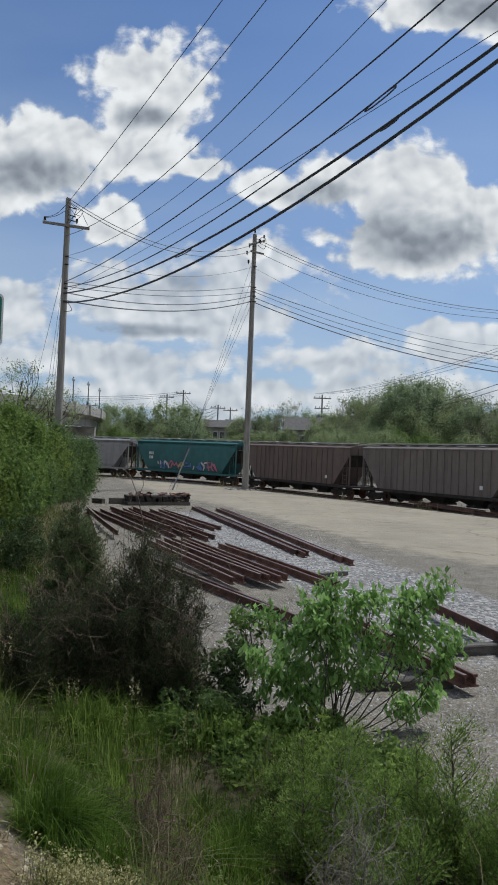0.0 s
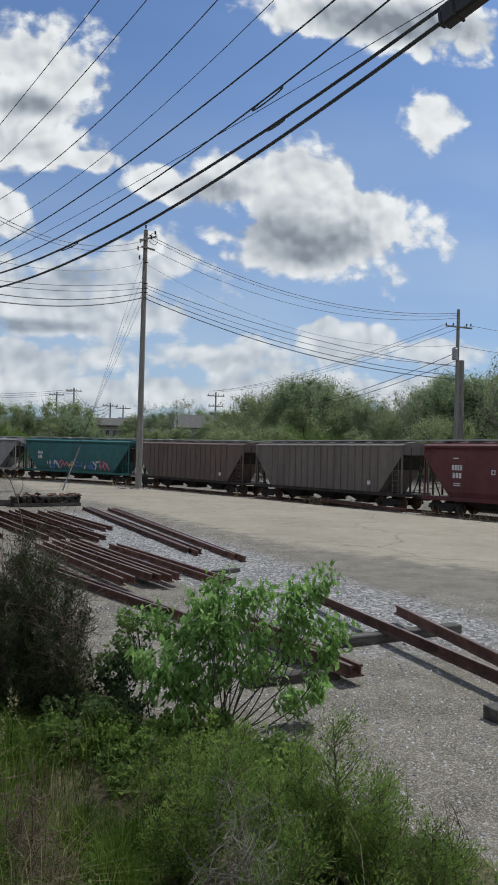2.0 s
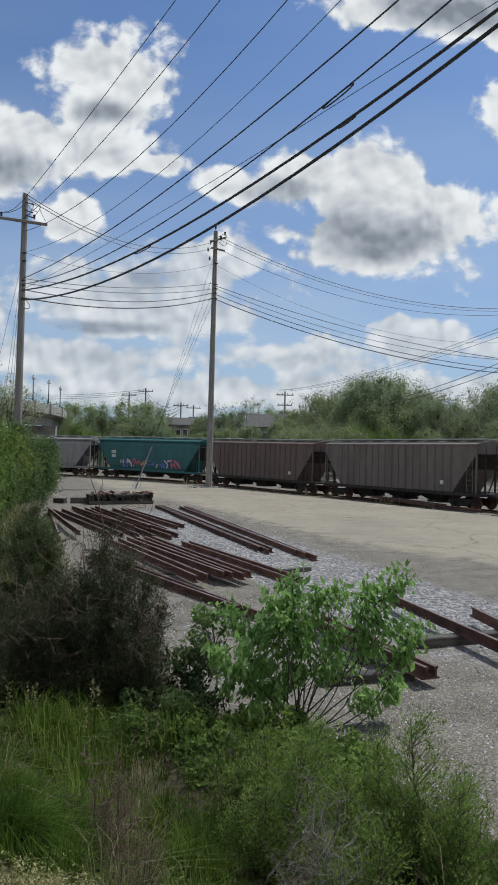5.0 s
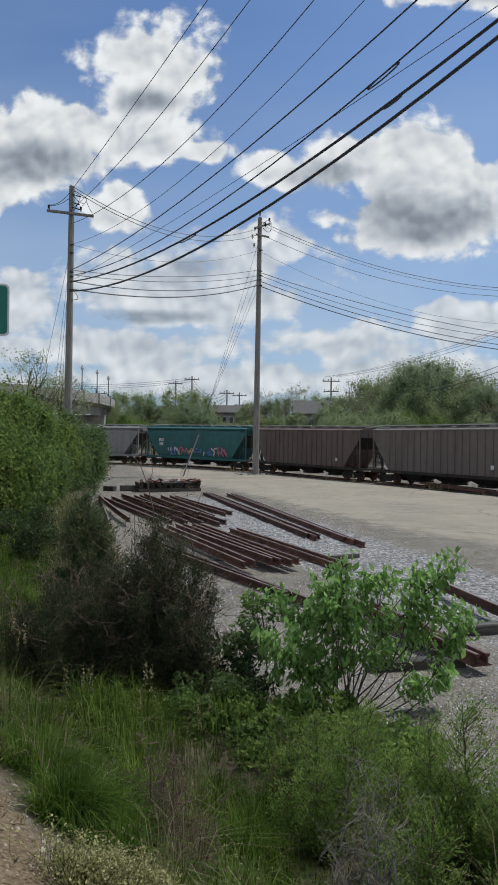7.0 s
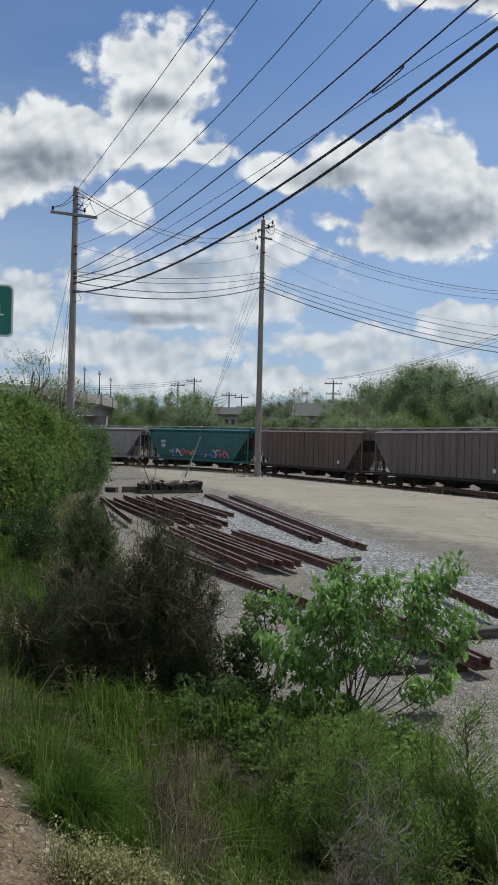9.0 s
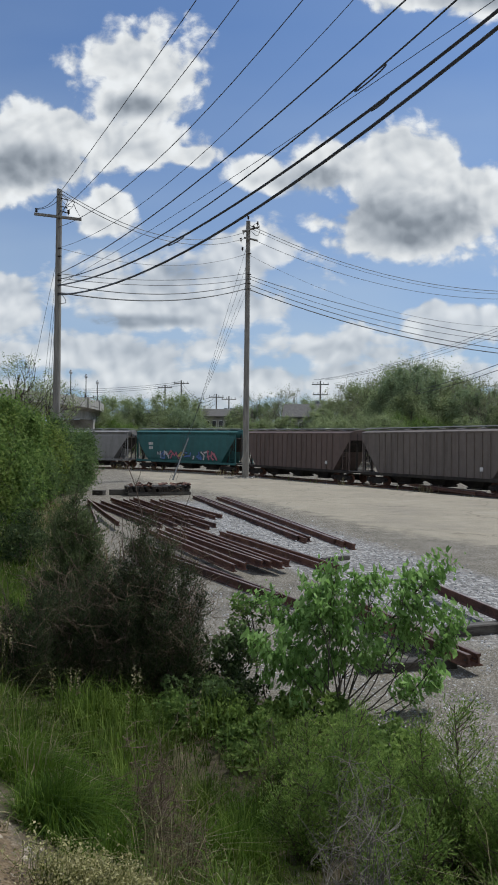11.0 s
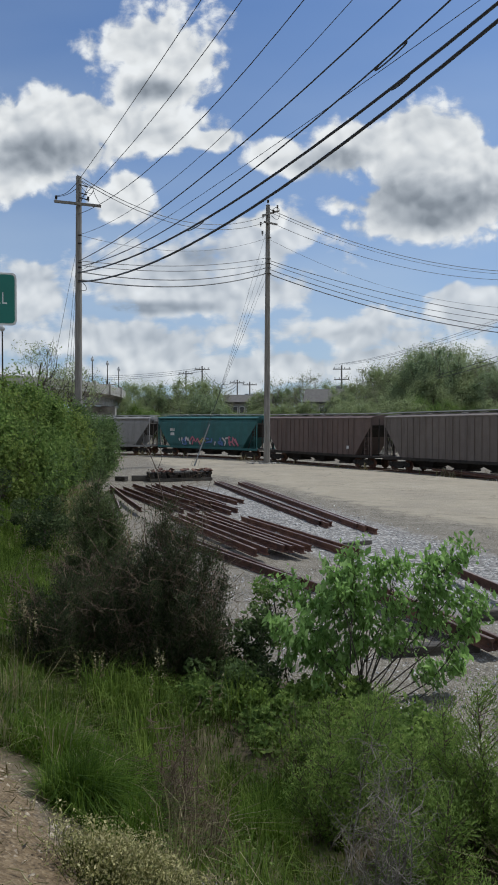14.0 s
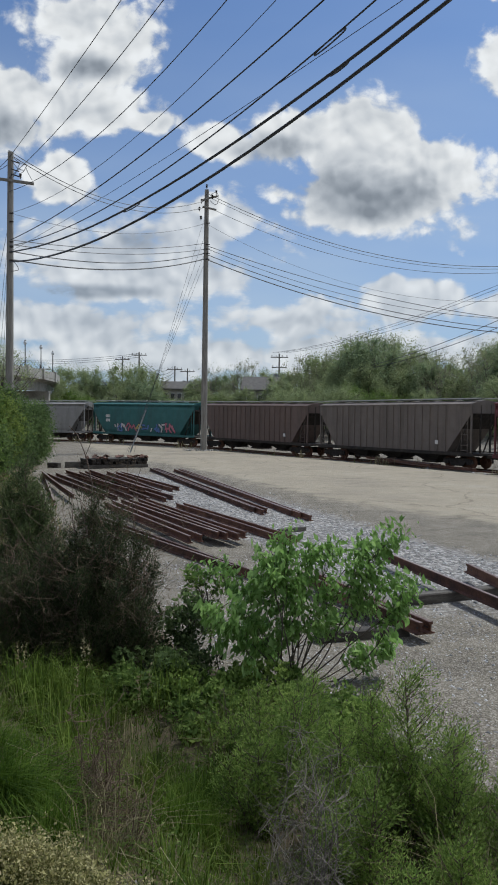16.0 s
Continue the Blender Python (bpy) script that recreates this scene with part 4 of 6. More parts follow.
stub = tall_pole(Vector((31.65, 68.0, 0)), 13.3, 0.34, 0.30, label="short thick timber pole stub beside the utility pole")

W_LABEL, T_LABEL = "thick black overhead telephone cable", "thin overhead power wire"
for curve, end, r, thin in (((3.15, 4.38, 18.54), 1.0, 0.017, 1), ((10.55, -1.22, 17.35), 1.0, 0.017, 1), ((17.36, -8.49, 16.54), 1.0, 0.017, 1), ((15.73, -8.43, 15.25), 1.0, 0.012, 1),
                            ((8.22, -3.68, 13.61), 1.0, 0.024, 0), ((12.68, -7.75, 13.3), 1.0, 0.024, 0), ((2.47, -1.7, 12.93), 1.0, 0.010, 1), ((11.28, -7.88, 12.93), 1.0, 0.043, 0), ((13.28, -8.86, 12.35), 1.0, 0.048, 0)):
    cable("power_wire" if thin else "telephone_cable", POLE_A, POLE_D, curve, 0.0, end, r, M["wire"], T_LABEL if thin else W_LABEL)
for curve, r in (((7.12, -3.66, 19.01), 0.024), ((6.94, -3.86, 18.82), 0.024), ((4.41, 0.71, 15.31), 0.014), ((2.09, 2.89, 13.68), 0.024), ((2.09, 2.64, 13.4), 0.024), ((3.23, 1.53, 13.01), 0.035), ((3.2, 1.56, 12.51), 0.045)):
    cable("span_wire", POLE_A, POLE_B, curve, 0.0, 1.0, r, M["wire"], "black cable strung between the two tall poles")
for curve, r in (((8.73, -13.96, 23.15), 0.028), ((8.9, -14.1, 22.9), 0.02), ((9.27, -13.82, 21.99), 0.022), ((10.08, -15.77, 20.42), 0.014), ((3.84, -9.76, 18.48), 0.03), ((6.01, -11.52, 18.23), 0.024), ((5.08, -11.09, 17.7), 0.035), ((5.28, -11.24, 17.26), 0.045)):
    cable("span_wire", POLE_B, POLE_C, curve, 0.0, 1.0, r, M["wire"], "black cable strung across above the train")
# lashed loops and a splice case on the near cables
def on_cable(curve, s, dz=0.0):
    return line_point(POLE_A, POLE_D, s, curve[0] * s * s + curve[1] * s + curve[2] + dz)


LOW, MID, LOOSE = (13.28, -8.86, 12.35), (11.28, -7.88, 12.93), (12.68, -7.75, 13.3)
case = thing("splice_case", Matrix.Translation(on_cable(LOW, 0.696)) @ (on_cable(LOW, 0.716) - on_cable(LOW, 0.676)).to_track_quat("X", "Z").to_matrix().to_4x4(), "black splice case hung on the overhead telephone cables", "splice case")
part("casing", box(bmesh.new(), (1.5, 0.3, 0.48), (0, 0, 0.04), bevel=0.05), M["black"], case)
for x in (-0.78, 0.78):
    part("end_cap", box(bmesh.new(), (0.14, 0.22, 0.36), (x, 0, 0.04), bevel=0.05), M["black"], case)
for x in (-0.4, 0.4):
    part("clamp", box(bmesh.new(), (0.06, 0.34, 0.52), (x, 0, 0.05), bevel=0.01), M["dark"], case)
for curve, s0, s1, dz in ((LOOSE, 0.559, 0.584, 0.12), (MID, 0.322, 0.352, 0.10), (MID, 0.572, 0.586, 0.08)):
    a, b = on_cable(curve, s0), on_cable(curve, s1)
    pts = []
    for k in range(19):
        u = k / 18 * 2 * math.pi
        pts.append(a.lerp(b, 0.5 - 0.5 * math.cos(u)) + Vector((0, 0, -dz * 0.5 + dz * 0.5 * math.sin(u))))
    tagged(part("cable_loop", sweep(bmesh.new(), pts, circle(0.022, 5)), M["wire"]), "slack loop of black cable lashed to an overhead line", "cable loop")
# guy wires of the tall poles
GUY = Vector((-6.43, 60.72, 0))
for z in (21.2, 19.5, 17.9, 17.0):
    g = tagged(part("guy_wire", rod(bmesh.new(), POLE_B + Vector((0, 0, z)), GUY + Vector((0.15 * (z - 19), 0, 0)), 0.011, sides=5), M["thin_wire"]), "thin steel guy wire bracing a tall pole", "guy wire", "guy wires")
guard = rod(bmesh.new(), GUY, GUY.lerp(POLE_B + Vector((0, 0, 17.9)), 0.20), 0.06, sides=8)
tagged(part("guy_guard", guard, M["metal"]), "pale guy wire guard tube at the ground anchor", "guy guard")
for z, x in ((14.6, -4.2), (14.0, -2.6), (13.2, -2.2), (12.7, -1.8)):
    tagged(part("guy_wire", rod(bmesh.new(), POLE_A + Vector((0, 0, z)), POLE_A + Vector((x, 4.0, 0.4)), 0.011, sides=5), M["thin_wire"]), "thin steel guy wire bracing a tall pole", "guy wire", "guy wires")


# ---- loose rails ----
def rail(a, b, lift=0.0, tilt=0.0, label="rusty steel rail lying on the ground", holes=(0.02, 0.035, 0.965, 0.98)):
    a, b = Vector(a), Vector(b)
    a.z, b.z = a.z + lift, b.z + lift
    ob = thing("steel_rail", Matrix.Translation(a), label, "steel rail", "loose rails in the yard")
    n = 6
    prof = RAIL_PROFILE
    if tilt:
        c, s = math.cos(radians(tilt)), math.sin(radians(tilt))
        prof = [(x * c - (z - 0.02) * s, x * s + (z - 0.02) * c + 0.02 + 0.05 * abs(s)) for x, z in RAIL_PROFILE]
    bow = random.uniform(-0.05, 0.05)
    side = (b - a).cross(Vector((0, 0, 1))).normalized()
    path = [(b - a) * (k / n) + side * bow * math.sin(math.pi * k / n) for k in range(n + 1)]
    part("rail_web", sweep(bmesh.new(), path, prof), M["rust"], ob)
    if not tilt:
        part("rail_head", sweep(bmesh.new(), [p + Vector((0, 0, 0.168)) for p in path], [(-0.03, 0), (0.03, 0), (0.026, 0.004), (-0.026, 0.004)]), M["rust_top"], ob, "worn paler running surface")
    for t_ in holes:
        p = (b - a) * t_
        o = part("bolt_hole", rod(bmesh.new(), p - side * 0.0145 + Vector((0, 0, 0.08)), p + side * 0.0145 + Vector((0, 0, 0.08)), 0.017, sides=8), M["black"], ob)
    return ob


def tie(a, b, z=0.0, size=(0.23, 0.17)):
    a, b = Vector((*a, z)), Vector((*b, z))
    ob = box(bmesh.new(), ((b - a).length, *size), (0, 0, size[1] / 2), bevel=0.012)
    for v in ob.verts:
        v.co += Vector((0, random.uniform(-0.008, 0.008), random.uniform(-0.006, 0.006)))
    o = part("timber_tie", ob, M["tie"])
    o.matrix_world = Matrix.Translation((a + b) / 2) @ (b - a).to_track_quat("X", "Z").to_matrix().to_4x4()
    return tagged(o, "dark weathered timber railway tie on gravel", "railway tie", "loose ties")


# long pair bundles beside the pavement
for x0, y0, x1, y1, lift in ((-3.14, 40.7, 1.62, 23.2, 0), (-2.95, 40.7, 1.86, 22.6, 0), (-2.75, 40.6, 2.0, 23.0, 0), (-1.75, 40.1, 2.75, 22.5, 0), (-1.5, 40.2, 2.95, 21.9, 0), (-1.3, 40.1, 3.2, 21.35, 0.0)):
    rail((x0, y0, 0), (x1, y1, 0), lift)
# heap in the middle distance
for x0, y0, x1, y1, lift in ((-7.9, 36.4, -3.7, 26.6, 0), (-7.6, 36.9, -3.2, 26.4, 0), (-7.1, 37.5, -2.6, 26.2, 0.0), (-6.6, 37.9, -2.0, 26.0, 0), (-6.35, 38.2, -1.4, 25.9, 0.0), (-6.1, 38.3, -1.2, 26.6, 0.0),
                             (-5.2, 38.1, -1.75, 28.4, 0), (-4.7, 37.9, -1.35, 29.4, 0), (-4.4, 37.9, -1.1, 29.9, 0), (-8.1, 36.2, -5.2, 25.0, 0.0), (-8.0, 35.6, -4.6, 25.4, 0.18), (-7.0, 36.4, -2.9, 27.4, 0.18), (-5.9, 36.8, -2.3, 27.6, 0.18)):
    rail((x0, y0, 0), (x1, y1, 0), lift)
# heap near the bushes
for x0, y0, x1, y1, lift in ((-2.75, 23.9, 0.35, 17.2, 0.17), (-2.5, 24.0, 0.55, 17.1, 0.17), (-2.2, 24.1, 0.82, 17.0, 0.17), (-1.95, 24.2, 1.0, 17.3, 0.17), (-3.0, 23.6, -0.05, 16.8, 0.17), (-3.2, 23.2, -0.3, 16.6, 0.17),
                             (-0.95, 24.3, 2.05, 17.3, 0), (-0.7, 24.4, 2.3, 17.6, 0), (-3.3, 21.6, 0.98, 13.7, 0.0), (-3.5, 21.4, 0.6, 14.2, 0.0)):
    rail((x0, y0, 0), (x1, y1, 0), lift)
for y, x0, x1 in ((22.2, -3.0, 0.6), (18.6, -1.9, 2.2), (28.0, -4.6, -1.2), (35.2, -7.6, -3.6), (21.2, -1.0, -0.4), (19.1, 2.0, 2.75)):
    tie((x0, y), (x1, y + 0.5), 0.0, (0.2, 0.012 if y < 34 else 0.02) if y in (22.2, 18.6, 28.0, 35.2) else (0.2, 0.1))
# raised rails on ties near the small tree
tie((3.25, 11.75), (5.95, 12.65)), tie((4.38, 8.35), (6.9, 9.1)), tie((1.6, 9.9), (2.95, 10.15), 0.0, (0.22, 0.14))
near = "long rusty rail resting on timber ties"
rail((3.78, 14.75, 0), (5.9, 4.9, 0), 0.17, 0, near), rail((5.08, 13.5, 0), (5.95, 4.6, 0), 0.17, 0, near, [0.02, 0.10, 0.115, 0.20, 0.215, 0.27, 0.285, 0.34, 0.355, 0.41, 0.425, 0.48, 0.55, 0.62])
rail((2.05, 12.9, 0), (3.17, 9.75, 0), 0.14, 0, near), rail((1.8, 12.9, 0), (3.02, 9.7, 0), 0.14, 0, near), rail((2.2, 11.5, 0), (2.95, 10.25, 0), 0.14, 0, near)
# short rails by the train
for x0, y0, x1, y1 in ((12.3, 54.4, 14.4, 45.3), (12.7, 54.2, 14.9, 45.1), (13.3, 52.5, 15.3, 45.8), (14.2, 47.0, 16.0, 41.5)):
    rail((x0, y0, 0), (x1, y1, 0), 0)


# ---- stack of track hardware ----
def hardware_stack(at, w, d):
    ob = thing("scrap_stack", Matrix.Translation(at) @ pose(0, 0, 0, 0, 0, 24), "dark pile of rusty joint bars and plates on timbers", "scrap pile")
    rnd = random.Random(4)
    for k in range(3):
        part("timber", box(bmesh.new(), (w, 0.24, 0.2), (0, -d / 2 + 0.2 + k * (d - 0.4) / 2, 0.1), bevel=0.02), M["tie"], ob)
    for layer in range(2):
        for k in range(11):
            x = -w / 2 + 0.2 + k * (w - 0.4) / 10
            part("joint_bar", box(bmesh.new(), (rnd.uniform(0.2, 0.32), d * rnd.uniform(0.85, 1.0), 0.17), (x, rnd.uniform(-0.08, 0.08), 0.29 + layer * 0.18), (0, 0, rnd.uniform(-5, 5)), 0.02), M["dark"], ob)
    for k in range(26):
        part("plate", box(bmesh.new(), (0.36, 0.2, 0.04), (rnd.uniform(-w / 2, w / 2), rnd.uniform(-d / 2, d / 2), 0.58 + rnd.uniform(0, 0.1)), (rnd.uniform(-25, 25), rnd.uniform(-25, 25), rnd.uniform(0, 180)), 0.005), M["rust"], ob)
    return ob


hardware_stack((-5.55, 43.3, 0), 3.9, 1.6)
tagged(part("timber_block", box(bmesh.new(), (1.5, 0.3, 0.35), (-7.6, 43.0, 0.17), (0, 0, 20), 0.02), M["tie"]), "dark timber block lying beside the scrap pile", "timber")
tagged(part("timber_block", box(bmesh.new(), (0.7, 0.4, 0.3), (-8.9, 42.6, 0.15), (0, 0, -20), 0.02), M["tie"]), "dark timber block lying beside the scrap pile", "timber")


# ---- plants ----
def ground_z(x, y):
    return float(height(x, y))


def lumpy(rng, n, radii, lumps, size, shell=0.5, fuzzy=False):
    """Points in rounded tufts that are spread through an ellipsoid."""
    c = rng.normal(size=(lumps, 3))
    c /= np.linalg.norm(c, axis=1)[:, None]
    c *= (shell + (1 - shell) * rng.uniform(0, 1, lumps) ** 0.6)[:, None] * np.asarray(radii)
    w = rng.uniform(0.5, 1.5, lumps)
    pick = rng.choice(lumps, n, p=w / w.sum())
    d = rng.normal(size=(n, 3))
    d /= np.linalg.norm(d, axis=1)[:, None]
    r = size * (0.6 + 0.6 * rng.uniform(0, 1, lumps))[pick] * rng.uniform(0.25, 1, n) ** 0.45
    if fuzzy:
        r = r * np.minimum(np.abs(rng.normal(size=n)) * 0.85, 1.2)
    return c[pick] + d * r[:, None] * np.array([1, 1, 0.8 if not fuzzy else 1.15]), c


def bent(rng, a, b, sag=0.15, n=5):
    a, b = np.asarray(a, float), np.asarray(b, float)
    t = np.linspace(0, 1, n)[:, None]
    off = rng.normal(size=3) * np.linalg.norm(b - a) * sag
    return a + (b - a) * t + off * (np.sin(t * math.pi)) + np.array([0, 0, -0.08]) * np.linalg.norm(b - a) * np.sin(t * math.pi)


def leafy_plant(name, at, label, category, crown, lumps, tuft, n, leaf, material, trunk=0.1, base=0.3, seed=1, limbs=12, group="", droop=0.3, ratio=0.5, bark="bark", shell=0.5, m=None, fuzzy=False):
    """A tree or shrub: tapered trunk, limbs out to the tufts, and a crown of many leaves. crown: radii; base: height of the crown's centre."""
    rng_ = np.random.default_rng(seed)
    ob = thing(name, m or Matrix.Translation(at), label, category, group)
    pts, c = lumpy(rng_, n, crown, lumps, tuft, shell, fuzzy)
    pts[:, 2] += base
    c[:, 2] += base
    keep = pts[:, 2] > 0.03
    V_, T_ = leaves(rng_, pts[keep], leaf, droop, ratio)
    part("crown", tri_mesh("crown", V_, T_, material), None, ob)
    top = np.array([0, 0, base + crown[2] * 0.3])
    paths = [(bent(rng_, (0, 0, -0.1), top, 0.04, 7), trunk, trunk * 0.4)]
    for q in c[:limbs]:
        s = np.array([0, 0, rng_.uniform(0.25, 0.8) * top[2]])
        paths.append((bent(rng_, s, q, 0.1, 5), trunk * 0.45, trunk * 0.08))
        for _ in range(3):
            paths.append((bent(rng_, s + (q - s) * rng_.uniform(0.5, 0.9), q + np.clip(rng_.normal(size=3), -1.1, 1.1) * tuft * 0.9, 0.1, 4), trunk * 0.14, trunk * 0.04))
    V_, T_ = tubes(paths, 5)
    part("trunk", tri_mesh("trunk", V_, T_, M[bark]), None, ob)
    return ob


def wood(rng_, at, label, name, height_, spread, stems, forks, r, material):
    """A leafless twiggy plant: curving stems from one root, and their fine side twigs."""
    ob = thing(name, Matrix.Translation(at), label, "dead shrub")
    twigs = []
    for _ in range(stems):
        a = rng_.uniform(0, 6.28)
        tip = np.array([math.cos(a) * spread * rng_.uniform(0.2, 1), math.sin(a) * spread * rng_.uniform(0.2, 1), height_ * rng_.uniform(0.5, 1.0)])
        root = rng_.normal(size=3) * (0.05, 0.05, 0)
        p = bent(rng_, root, tip, 0.14, 7)
        V_, T_ = tubes([(p, r, r * 0.3)], 5)
        part("stem", tri_mesh("stem", V_, T_, material), None, ob)
        for _ in range(forks):
            q = p[rng_.integers(1, 7)]
            e = q + (rng_.normal(size=3) * (1, 1, 0.6) + (0, 0, 0.5)) * height_ * 0.13
            b = bent(rng_, q, e, 0.2, 4)
            twigs.append((b, r * 0.42, r * 0.18))
            for _ in range(2):
                g = b[rng_.integers(1, 4)]
                twigs.append((bent(rng_, g, g + rng_.normal(size=3) * height_ * 0.05, 0.2, 3), r * 0.25, r * 0.13))
    V_, T_ = tubes(twigs, 3)
    tagged(part("twig", tri_mesh("twig", V_, T_, material), None, ob), kind="stuff")
    return ob


# far trees: five kinds, then copies along the skyline
KINDS = []
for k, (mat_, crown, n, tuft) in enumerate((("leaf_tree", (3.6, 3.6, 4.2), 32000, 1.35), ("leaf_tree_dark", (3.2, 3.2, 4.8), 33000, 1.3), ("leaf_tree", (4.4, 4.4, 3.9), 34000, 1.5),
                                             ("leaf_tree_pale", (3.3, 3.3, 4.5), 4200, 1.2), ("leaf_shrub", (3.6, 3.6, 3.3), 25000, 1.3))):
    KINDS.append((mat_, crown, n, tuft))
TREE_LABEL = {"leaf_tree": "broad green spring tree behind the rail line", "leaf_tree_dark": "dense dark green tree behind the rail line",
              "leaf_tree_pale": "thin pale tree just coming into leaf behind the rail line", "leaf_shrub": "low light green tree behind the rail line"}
SKY_RIGHT = [(5.8, 0.066), (6.6, 0.079), (7.7, 0.083), (9.0, 0.087), (10.6, 0.092), (11.9, 0.103), (12.8, 0.114), (13.7, 0.115), (14.6, 0.102), (15.9, 0.096), (17.5, 0.092), (19.6, 0.086), (21.6, 0.090), (22.6, 0.106), (24.3, 0.124), (26.5, 0.117), (27.3, 0.095), (28.0, 0.105), (33, 0.13)]
SKY_LEFT = [(-11.8, 0.064), (-10.3, 0.069), (-9.4, 0.056), (-8.7, 0.044), (-8.0, 0.031), (-7.2, 0.028), (-6.7, 0.055), (-6.0, 0.074), (-5.1, 0.068), (-4.0, 0.060), (-3.6, 0.040), (-3.2, 0.029), (-1.6, 0.030), (-0.8, 0.052), (0.5, 0.066), (1.7, 0.056), (2.3, 0.052), (3.2, 0.05)]
made = {}


def far_tree(kind, azimuth, dist, top, seed):
    """A tree whose top stands at that height over the eye, as a share of its distance."""
    x, y = dist * math.sin(radians(azimuth)), dist * math.cos(radians(azimuth))
    z = ground_z(x, y)
    tall = 3.2 + top * dist - z
    mat_, crown, n, tuft = KINDS[kind]
    full = 4.6 + crown[2] + tuft * (1.2 if kind != 3 else 0.7)
    grow = max(0.35, tall / full)
    m = Matrix.Translation((x, y, z - 0.1)) @ pose(0, 0, 0, 0, 0, (seed * 67) % 360) @ Matrix.Diagonal((grow * 1.02, grow * 1.02, grow, 1))
    if kind not in made:
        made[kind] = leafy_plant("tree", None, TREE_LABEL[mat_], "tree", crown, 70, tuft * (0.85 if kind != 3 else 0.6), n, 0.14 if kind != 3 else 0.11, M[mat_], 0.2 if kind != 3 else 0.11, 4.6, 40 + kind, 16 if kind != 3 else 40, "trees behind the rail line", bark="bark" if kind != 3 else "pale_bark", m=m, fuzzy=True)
        return made[kind]
    return copy_thing(made[kind], m)


rng = np.random.default_rng(11)
for row, (dist, share, step) in enumerate(((118, 1.09, 1.0), (104, 0.87, 1.4), (92, 0.62, 1.7))):
    a = 6.0 + row * 0.4
    while a < 32:
        top = np.interp(a, *zip(*SKY_RIGHT))
        kind = int(rng.choice(5, p=(0.36, 0.26, 0.22, 0.16, 0.0) if row < 2 else (0.3, 0.1, 0.2, 0.0, 0.4)))
        far_tree(kind, a, dist + rng.uniform(-5, 5) - max(0, a - 18) * 1.2, top * share * rng.uniform(0.88, 1.02), int(rng.integers(999)))
        a += step * rng.uniform(0.7, 1.25)
for k, (a, d, top) in enumerate(((13.6, 108, 0.128), (14.4, 112, 0.122), (10.0, 116, 0.104), (10.8, 118, 0.106), (7.6, 120, 0.098), (21.0, 100, 0.106), (22.4, 98, 0.112), (18.6, 104, 0.1), (28.6, 76, 0.158), (29.6, 74, 0.165), (16.6, 108, 0.104))):
    far_tree(3, a, d, top, 3 + k)
far_tree(1, 12.9, 104, 0.114, 9), far_tree(1, 11.9, 105, 0.1, 4), far_tree(1, 23.6, 90, 0.112, 2), far_tree(1, 24.6, 92, 0.12, 12), far_tree(1, 26.2, 90, 0.114, 13)
for row, (dist, share) in enumerate(((138, 1.15), (118, 0.8))):
    a = -11.3 + row * 0.5
    while a < 2.9:
        top = np.interp(a, *zip(*SKY_LEFT))
        far_tree(int(rng.choice((0, 1, 2, 4))), a, dist + rng.uniform(-6, 6), top * share * rng.uniform(0.85, 1.02), int(rng.integers(999)))
        a += 1.0 * rng.uniform(0.7, 1.3)
far_tree(4, -10.6, 112, 0.058, 21), far_tree(0, -11.2, 114, 0.060, 22), far_tree(4, -9.6, 112, 0.045, 23), far_tree(3, -4.5, 146, 0.072, 24), far_tree(3, -4.1, 148, 0.066, 28), far_tree(3, 2.7, 130, 0.08, 25), far_tree(3, 3.4, 132, 0.086, 26), far_tree(3, 0.3, 132, 0.076, 27)
far_tree(4, 3.5, 116, 0.036, 31), far_tree(4, 4.5, 114, 0.026, 32), far_tree(4, 5.3, 115, 0.034, 33), far_tree(2, 4.5, 146, 0.072, 34), far_tree(0, 5.4, 146, 0.06, 35), far_tree(4, 6.0, 110, 0.05, 36), far_tree(4, 4.0, 120, 0.042, 37), far_tree(0, 5.7, 121, 0.058, 38), far_tree(0, 3.1, 121, 0.05, 39)

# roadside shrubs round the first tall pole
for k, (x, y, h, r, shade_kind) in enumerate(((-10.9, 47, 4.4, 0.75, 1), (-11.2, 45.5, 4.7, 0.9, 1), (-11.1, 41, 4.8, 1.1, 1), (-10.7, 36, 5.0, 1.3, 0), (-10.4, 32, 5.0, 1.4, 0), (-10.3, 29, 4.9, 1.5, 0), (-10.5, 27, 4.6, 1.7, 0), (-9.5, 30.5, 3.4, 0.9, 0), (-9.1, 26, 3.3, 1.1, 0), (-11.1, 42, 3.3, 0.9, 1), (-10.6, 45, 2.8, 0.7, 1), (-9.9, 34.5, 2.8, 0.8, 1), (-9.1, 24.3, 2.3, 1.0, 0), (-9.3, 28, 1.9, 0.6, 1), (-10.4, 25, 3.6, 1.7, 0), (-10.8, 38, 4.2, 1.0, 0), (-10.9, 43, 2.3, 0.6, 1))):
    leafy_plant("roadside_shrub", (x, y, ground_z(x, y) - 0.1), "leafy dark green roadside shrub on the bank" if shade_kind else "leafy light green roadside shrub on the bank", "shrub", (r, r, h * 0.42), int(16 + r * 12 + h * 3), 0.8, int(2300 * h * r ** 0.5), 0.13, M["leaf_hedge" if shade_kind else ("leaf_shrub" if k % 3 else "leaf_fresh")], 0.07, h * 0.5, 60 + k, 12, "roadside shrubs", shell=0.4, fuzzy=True)
